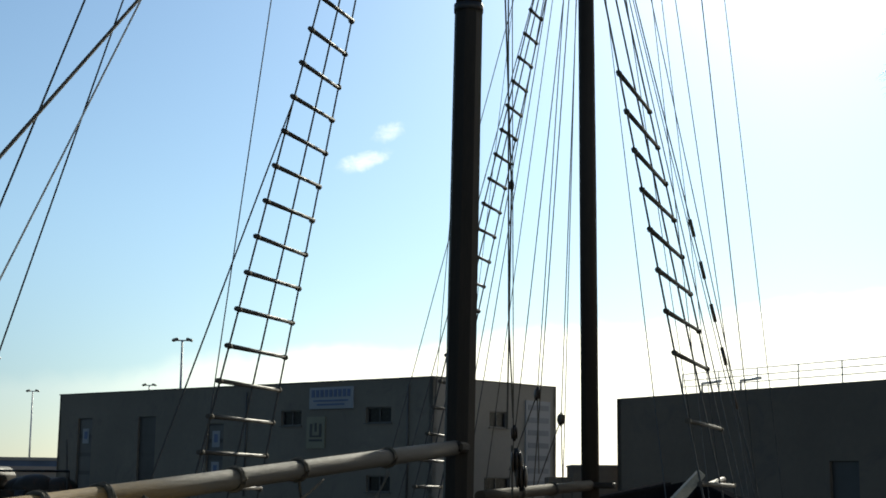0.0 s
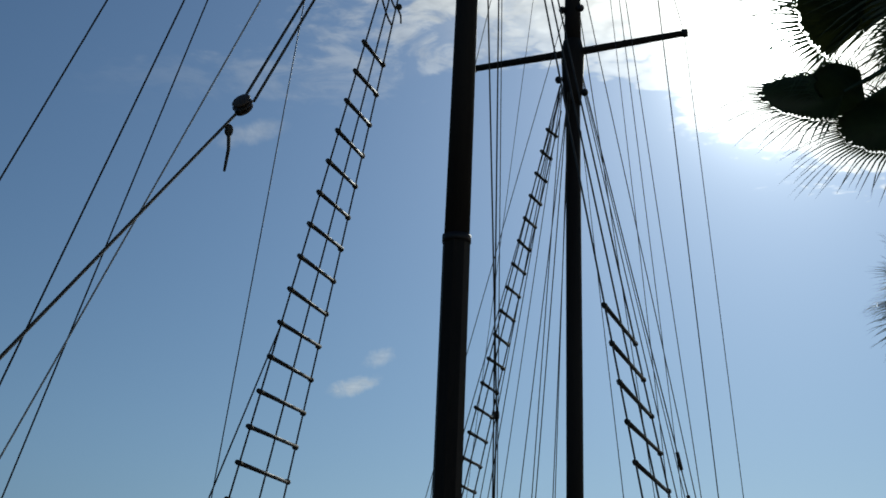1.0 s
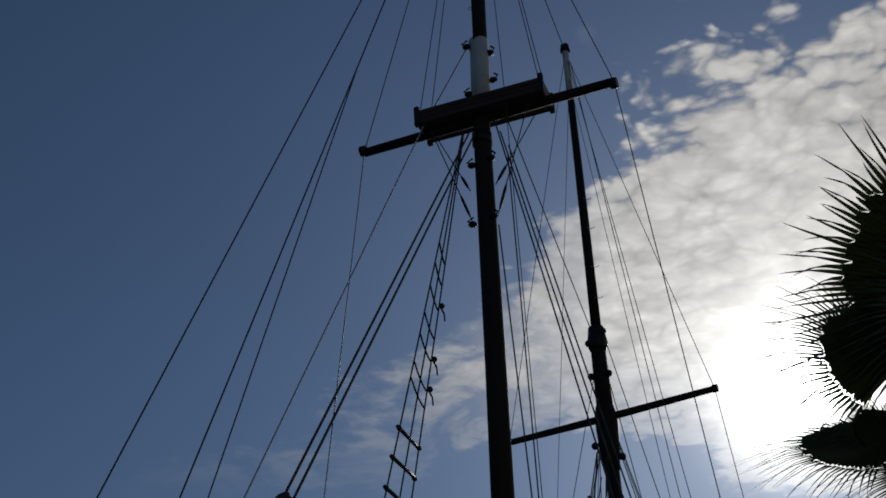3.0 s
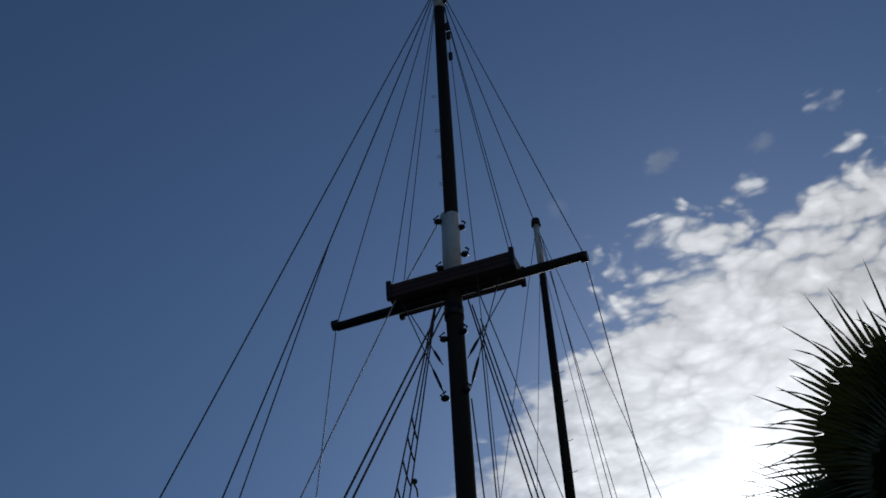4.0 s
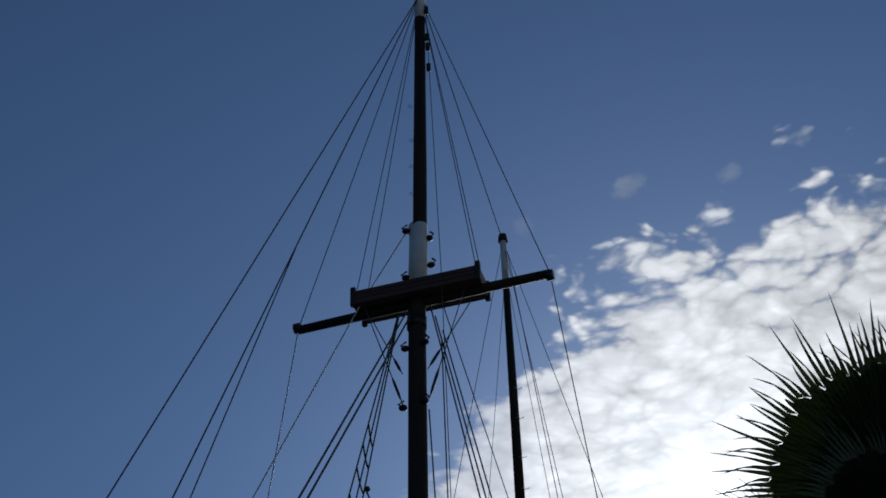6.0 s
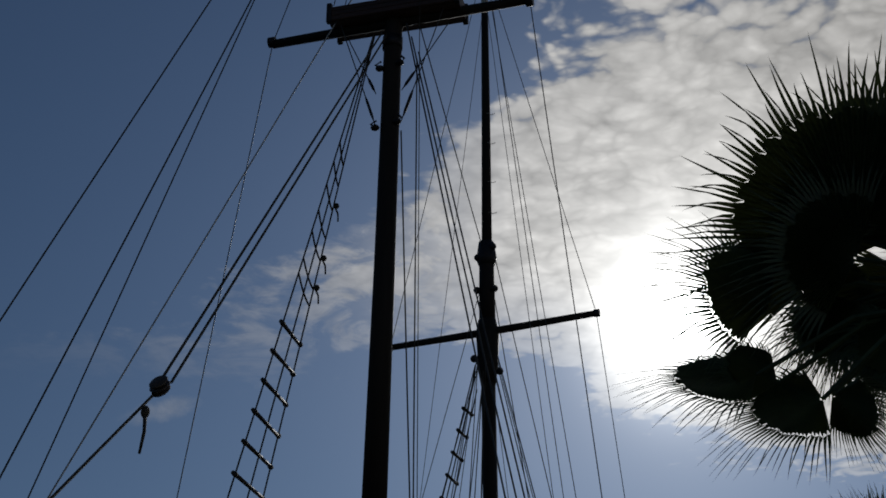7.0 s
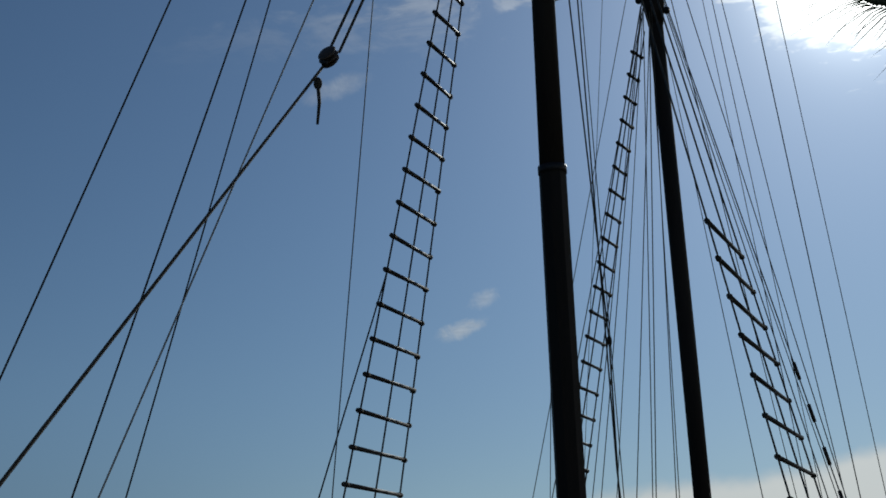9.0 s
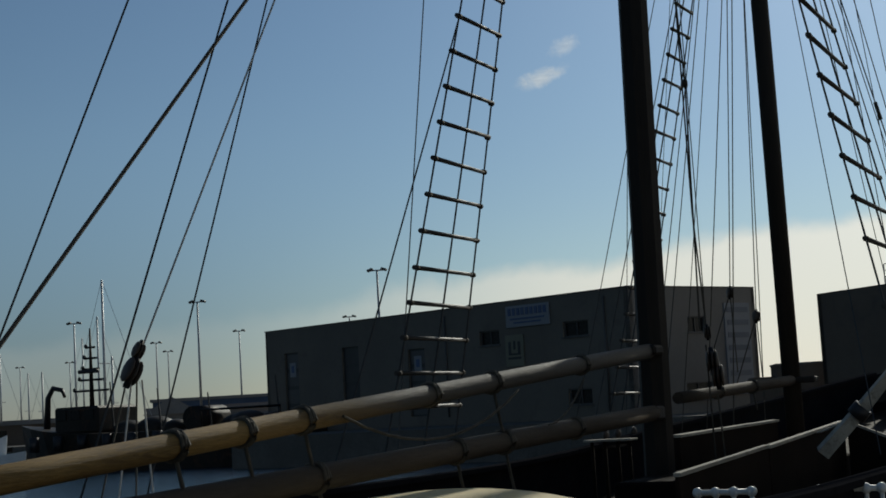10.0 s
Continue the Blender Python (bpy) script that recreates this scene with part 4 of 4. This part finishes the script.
part("roof", box(B(), (18, 5.25, ROOF_Z - 0.35), (35.3, 9.8, 0.2)), ROOF, warehouse)
part("parapet_cap", box(B(), (18, 0.15, ROOF_Z + 0.035), (36.1, 0.4, 0.07)), FRAME_GREY, warehouse)
part("parapet_cap", box(B(), (35.85, 5.4, ROOF_Z + 0.035), (0.4, 10.1, 0.07)), FRAME_GREY, warehouse)
for h in FRONT[:3]:
    window(warehouse, *h, Matrix(), 1)
for h in SIDE:
    window(warehouse, *h, turned, 1)
for x0, x1, z0, z1 in FRONT[3:]:
    leaf = part("door", box(B(), ((x0 + x1) / 2, 0.2, (z0 + z1) / 2), (x1 - x0 - 0.02, 0.08, z1 - z0 - 0.02)), DOOR_DARK, warehouse, "tall dark panelled doorway")
    for k in range(4):
        z = z0 + (z1 - z0) * (k + 0.5) / 4
        part("door_panel", box(B(), ((x0 + x1) / 2, 0.145, z), (x1 - x0 - 0.35, 0.03, (z1 - z0) / 4 - 0.25)), FRAME_GREY if (x0 < 3 or x0 > 16) else DOOR_DARK, leaf)
for x, z in ((3.25, 5.2), (17.45, 4.9), (17.45, 3.0)):
    part("door_poster", box(B(), (x, 0.115, z), (0.75, 0.02, 1.0)), SIGN_WHITE, warehouse)
    part("poster_mark", box(B(), (x, 0.1, z + 0.05), (0.35, 0.012, 0.5)), SIGN_BLUE, warehouse)
board = part("sign_board", box(B(), (28.05, -0.06, 7.15), (3.7, 0.1, 1.25), bevel=0.02), SIGN_WHITE, warehouse, "white sign board with blue bars")
for k in range(9):
    part("sign_bar", box(B(), (26.55 + k * 0.375, -0.125, 7.42), (0.24, 0.03, 0.42)), SIGN_BLUE, board)
for z, w in ((7.0, 2.9), (6.78, 2.3)):
    part("sign_bar", box(B(), (28.05, -0.125, z), (w, 0.03, 0.1)), SIGN_BLUE, board)
sheet_sign = part("poster_board", box(B(), (26.8, -0.05, 5.2), (1.55, 0.06, 1.8)), POSTER, warehouse, "pale yellow poster board")
for x, z, w, h in ((26.8, 4.75, 1.1, 0.12), (26.4, 5.35, 0.2, 0.7), (26.8, 5.5, 0.16, 0.5), (27.2, 5.35, 0.2, 0.7), (26.8, 4.98, 1.0, 0.1)):
    part("poster_mark", box(B(), (x, -0.09, z), (w, 0.02, h)), DOOR_DARK, sheet_sign)
panel = part("list_panel", box(B(), (36.05, 8.75, 4.6), (0.1, 2.2, 5.2)), SIGN_WHITE, warehouse, "pale panel with rows of blue bars")
for k in range(7):
    part("list_bar", box(B(), (36.12, 8.75, 6.8 - k * 0.72), (0.03, 1.8, 0.3)), SIGN_PALE, panel)
for x, z in ((20.5, 6.2), (34.2, 5.0)):
    part("drain_pipe", tube(B(), [(x, -0.08, 1.5), (x, -0.08, 7.7)], 0.055, 8), FRAME_GREY, warehouse)

store = thing("storehouse", pose(7.85, 74.6, 0.55, 0, 0, -57.2), "dark brown flat-roofed storehouse with a roof railing", "building")
HI = 6.83
part("wall", wall_with_holes(46, G0, HI, [(14.0, 15.6, 1.6, 3.6), (24.0, 26.5, 1.6, 4.2)], Matrix()), BROWN_WALL, store)
part("wall", wall_with_holes(12, G0, HI, [], Matrix.Translation((0.3, 0, 0)) @ Matrix.Rotation(radians(90), 4, "Z")), BROWN_WALL, store)
part("wall", wall_with_holes(46, G0, HI, [], Matrix.Translation((0, 11.7, 0))), BROWN_WALL, store)
part("wall", wall_with_holes(12, G0, HI, [], Matrix.Translation((46, 0, 0)) @ Matrix.Rotation(radians(90), 4, "Z")), BROWN_WALL, store)
part("roof", box(B(), (23, 6, HI - 0.12), (45.4, 11.4, 0.2)), ROOF, store)
part("door", box(B(), (14.8, 0.2, 2.6), (1.58, 0.08, 1.98)), DOOR_DARK, store)
part("door", box(B(), (25.25, 0.2, 2.9), (2.48, 0.08, 2.58)), DOOR_DARK, store)
for k in range(17):
    part("railing_post", tube(B(), [(4.6 + k * 2.5, 0.3, HI - 0.05), (4.6 + k * 2.5, 0.3, HI + 0.95)], 0.03, 5), STEEL, store)
for z in (0.35, 0.65, 0.95):
    part("railing_bar", tube(B(), [(4.6, 0.3, HI + z), (44.6, 0.3, HI + z)], 0.022, 5), STEEL, store)
for x in (5.4, 8.0):
    part("roof_duct", tube(B(), [(x, 0.8, HI - 0.05), (x, 0.8, HI + 0.5), (x + 1.3, 0.8, HI + 0.55)], 0.07, 6), STEEL, store)
bm = B()
for c, s in (((17.0, 1.0, HI + 0.55), (0.25, 0.3, 1.2)), ((18.6, 1.0, HI + 0.55), (0.25, 0.3, 1.2)), ((17.8, 1.0, HI + 1.2), (1.85, 0.3, 0.25))):
    box(bm, c, s)
part("roof_frame", bm, FRAME_GREY, store)
annex = thing("low_annex", pose(0, 0, 0.5), "low brown flat-roofed annex against the storehouse", "building")
part("wall", box(B(), (7.0, 77.5, 2.47), (2.6, 4, 2.15)), BROWN_WALL, annex)
part("roof", box(B(), (7.0, 77.5, 3.58), (2.7, 4.1, 0.08)), ROOF, annex)
part("lean_to", box(B(), (5.1, 77.5, 2.2), (1.18, 3.6, 1.6)), BROWN_WALL, annex)


# ---- low sheds, lamps and boats to the far side ----
def shed(x, y, wide, deep, high, turn, wall, pitched, label):
    s = thing("harbour_shed", pose(x, y, SHORE, 0, 0, turn), label, "building", "low sheds along the far shore")
    part("wall", box(B(), (0, 0, high / 2), (wide, deep, high)), wall, s)
    bm = B()
    if pitched:
        v = [bm.verts.new(p) for p in ((-wide / 2 - .3, -deep / 2 - .3, high), (wide / 2 + .3, -deep / 2 - .3, high), (wide / 2 + .3, deep / 2 + .3, high),
                                       (-wide / 2 - .3, deep / 2 + .3, high), (0, -deep / 2 - .3, high + pitched), (0, deep / 2 + .3, high + pitched))]
        for q in ((0, 1, 4), (2, 3, 5), (1, 2, 5, 4), (3, 0, 4, 5), (3, 2, 1, 0)):
            bm.faces.new([v[i] for i in q])
    else:
        box(bm, (0, 0, high + 0.15), (wide + 0.5, deep + 0.5, 0.3))
    part("roof", bm, ROOF, s)
    for k in range(int(wide // 3)):
        part("window", box(B(), (-wide / 2 + 1.6 + k * 3, -deep / 2 - 0.02, high * 0.55), (1.4, 0.06, high * 0.4)), PANE, s)
    return s


shed(-40, 131, 12, 7, 2.3, 17, LIGHT_WALL, 0, "long pale shed with a flat dark roof")
shed(-40.9, 121.3, 4.1, 4, 1.95, 18, LIGHT_WALL, 1.45, "pale shed with a pitched roof")
shed(-62, 137, 12, 7, 1.9, 24, BROWN_WALL, 0, "low dark shed with a flat roof")
shed(-33.5, 122, 5, 4, 1.5, 15, BRICK_RED, 0, "small red-brown shed by the water")
shed(-44, 150, 16, 6, 3.4, 16, BLUE_PAINT, 0, "blue painted container shed")
shed(-90, 190, 30, 9, 2.6, 25, LIGHT_WALL, 0, "pale low harbour building far off")


def street_lamp(x, y, high):
    s = thing("street_lamp", pose(x, y, SHORE), "tall thin harbour lamp post with twin heads", "lamp", "harbour lamp posts")
    part("post", tube(B(), [(0, 0, 0), (0, 0, high)], [0.13, 0.07], 7), STEEL, s)
    part("arm", tube(B(), [(-0.5, 0, high), (0.5, 0, high)], 0.05, 6), STEEL, s)
    for dx in (-0.5, 0.5):
        part("lamp_head", box(B(), (dx, 0, high + 0.05), (0.45, 0.35, 0.2), Matrix.Rotation(radians(18 if dx > 0 else -18), 4, "Y"), 0.05), FRAME_GREY, s)
    return s


for az, el in ((-10.61, 5.47), (-11.77, 3.75), (-16.0, 3.43), (-17.53, 4.6), (-19.13, 3.13), (-18.7, 2.79), (-22.12, 3.99), (-22.32, 2.55), (-24.11, 2.45), (2.61, 3.9)):
    far = (SHORE + 11.1 - 2.85) / math.tan(radians(el))
    street_lamp(far * math.sin(radians(az)), far * math.cos(radians(az)), 11.1)


def boat_hull(bm, long, half, high, bow=0.35, low=-0.3):
    prev = None
    for i in range(13):
        u = i / 12
        w = half * (1 - max(0, (u - (1 - bow)) / bow) ** 2) * (0.86 + 0.14 * min(1, u * 4)) + 0.02
        h = high * (1 + 0.35 * max(0, u - 0.5) ** 2 * 4)
        x = (u - 0.5) * long
        ring = [bm.verts.new(p) for p in ((x, -w, h), (x - 0.03 * long * u, -w * 0.8, low), (x - 0.03 * long * u, w * 0.8, low), (x, w, h))]
        if prev:
            for k in range(3):
                bm.faces.new((prev[k], prev[k + 1], ring[k + 1], ring[k]))
            bm.faces.new((prev[3], prev[0], ring[0], ring[3]))
        else:
            bm.faces.new(ring)
        prev = ring
    bm.faces.new(prev[::-1])
    return bm


trawler = thing("fishing_boat", pose(-34.6, 99.5, 0, 0, 0, 165), "dark steel fishing boat with a gantry and lattice mast", "boat")
trawler.scale = (1.55, 1.55, 1.7)
part("hull", boat_hull(B(), 15, 2.3, 1.5), TRAWLER, trawler)
part("wheelhouse", box(B(), (3.3, 0, 2.1), (2.4, 3.0, 1.1), bevel=0.1), TRAWLER, trawler)
for k in range(3):
    part("wheelhouse_window", box(B(), (2.55 + k * 0.75, 1.52, 2.3), (0.5, 0.05, 0.4)), PANE, trawler)
lattice = part("mast", tube(B(), [(3.5, 0, 2.6), (3.5, 0, 5.9)], [0.12, 0.04], 7), TRAWLER, trawler)
for k, w in enumerate((1.9, 1.3, 0.9, 0.7, 0.5)):
    part("mast_arm", tube(B(), [(3.5 - w / 2, 0, 3.3 + k * 0.45), (3.5 + w / 2, 0, 3.3 + k * 0.45)], 0.05, 5), IRON, lattice)
    part("mast_lamp", ball(B(), (3.5 + w / 2, 0, 3.36 + k * 0.45), 0.09), IRON, lattice)
part("radar", box(B(), (3.5, 0.2, 4.1), (1.1, 0.2, 0.16), bevel=0.04), IRON, lattice)
part("crane", tube(B(), [(5.9, 0.2, 1.8), (5.8, 0.2, 3.1), (5.5, 0.2, 3.5), (5.0, 0.2, 3.4), (4.85, 0.2, 3.1)], [0.16, 0.13, 0.12, 0.1, 0.07], 7), IRON, trawler, "bent black deck crane")
part("net_drum", tube(B(), [(-2.6, -1.2, 1.9), (-2.6, 1.2, 1.9)], 0.5, 12), TRAWLER, trawler)
for k, (x, r) in enumerate(((-5.8, 0.6), (-4.9, 0.75), (-4.0, 0.6), (-1.2, 0.5), (0.2, 0.75), (1.3, 0.6))):
    part("tarpaulin", ball(B(), (x, 0.5 * (k % 2) - 0.2, 1.55), r, (1.2, 1.5, 0.75)), TRAWLER, trawler)
part("stern_rail", tube(B(), [(-7.2, 1.6, 1.5), (-7.2, 1.6, 2.2), (-3.5, 1.9, 2.2), (-3.5, 1.9, 1.5)], 0.05, 6), TRAWLER, trawler)
for x, h in ((-6.6, 3.4), (-3.2, 2.9), (-0.6, 3.2), (1.9, 3.6)):
    part("deck_pole", tube(B(), [(x, 0.6, 1.4), (x + 0.15, 0.6, h)], [0.05, 0.03], 5), IRON, trawler)
for k in range(9):
    part("fender", tube(B(), [(-5.5 + k * 1.3, 2.42, 0.9), (-5.5 + k * 1.3, 2.42, 1.5)], 0.22, 9), IRON, trawler)


def yacht(x, y, turn, long, label):
    s = thing("motor_yacht", pose(x, y, 0, 0, 0, turn), label, "boat", "white boats in the harbour")
    part("hull", boat_hull(B(), long, long * 0.15, long * 0.12), GELCOAT, s)
    h = part("cabin", boat_hull(B(), long * 0.55, long * 0.11, long * 0.21, 0.5, long * 0.12), GELCOAT, s)
    part("cabin_window", box(B(), (0, 0, long * 0.175), (long * 0.36, long * 0.225, long * 0.035)), PANE, h)
    part("windscreen", box(B(), (long * 0.12, 0, long * 0.235), (long * 0.02, long * 0.16, long * 0.05), Matrix.Rotation(radians(-35), 4, "Y")), PANE, h)
    return s


for x, y, turn, long, label in ((-50.2, 105.7, -30, 10.0, "white motor yacht on the harbour water"), (-34.2, 113.5, 12, 8.0, "pale motor boat moored under the far quay"),
                                (-30.6, 110.6, -20, 7.5, "pale motor boat moored under the far quay"), (-45.5, 118.0, 30, 9.0, "pale motor boat moored off the sheds"),
                                (3.8, 60.0, 20, 8.6, "white motor boat moored beyond the bow"), (7.6, 61.0, 160, 8.2, "white motor boat moored beyond the bow")):
    yacht(x, y, turn, long, label)


def sail_boat(x, y, high):
    s = thing("sailing_yacht", pose(x, y, 0, 0, 0, 160), "moored white sailing yacht with a bare mast", "boat", "bare-masted yachts far off")
    part("hull", boat_hull(B(), high * 0.75, high * 0.12, high * 0.08), GELCOAT, s)
    m = part("mast", tube(B(), [(0.4, 0, 0.8), (0.4, 0, high)], [0.13, 0.08], 7), STEEL, s)
    part("mast_spreader", tube(B(), [(0.4, -0.7, high * 0.55), (0.4, 0.7, high * 0.55)], 0.04, 5), STEEL, m)
    part("wire_stay", tube(B(), [(0.4, 0, high), (high * 0.36, 0, 1.0)], 0.02, 4), STEEL, m)
    part("wire_stay", tube(B(), [(0.4, 0, high), (-high * 0.36, 0, 1.0)], 0.02, 4), STEEL, m)
    return s


for az, el, far in ((-20.91, 5.57, 118), (-24.72, 2.98, 170), (-23.74, 2.22, 190), (-23.23, 2.24, 170), (-21.16, 4.21, 150), (-20.65, 2.7, 140), (-21.76, 3.43, 200)):
    sail_boat(far * math.sin(radians(az)), far * math.cos(radians(az)), 2.9 + far * math.tan(radians(el)))
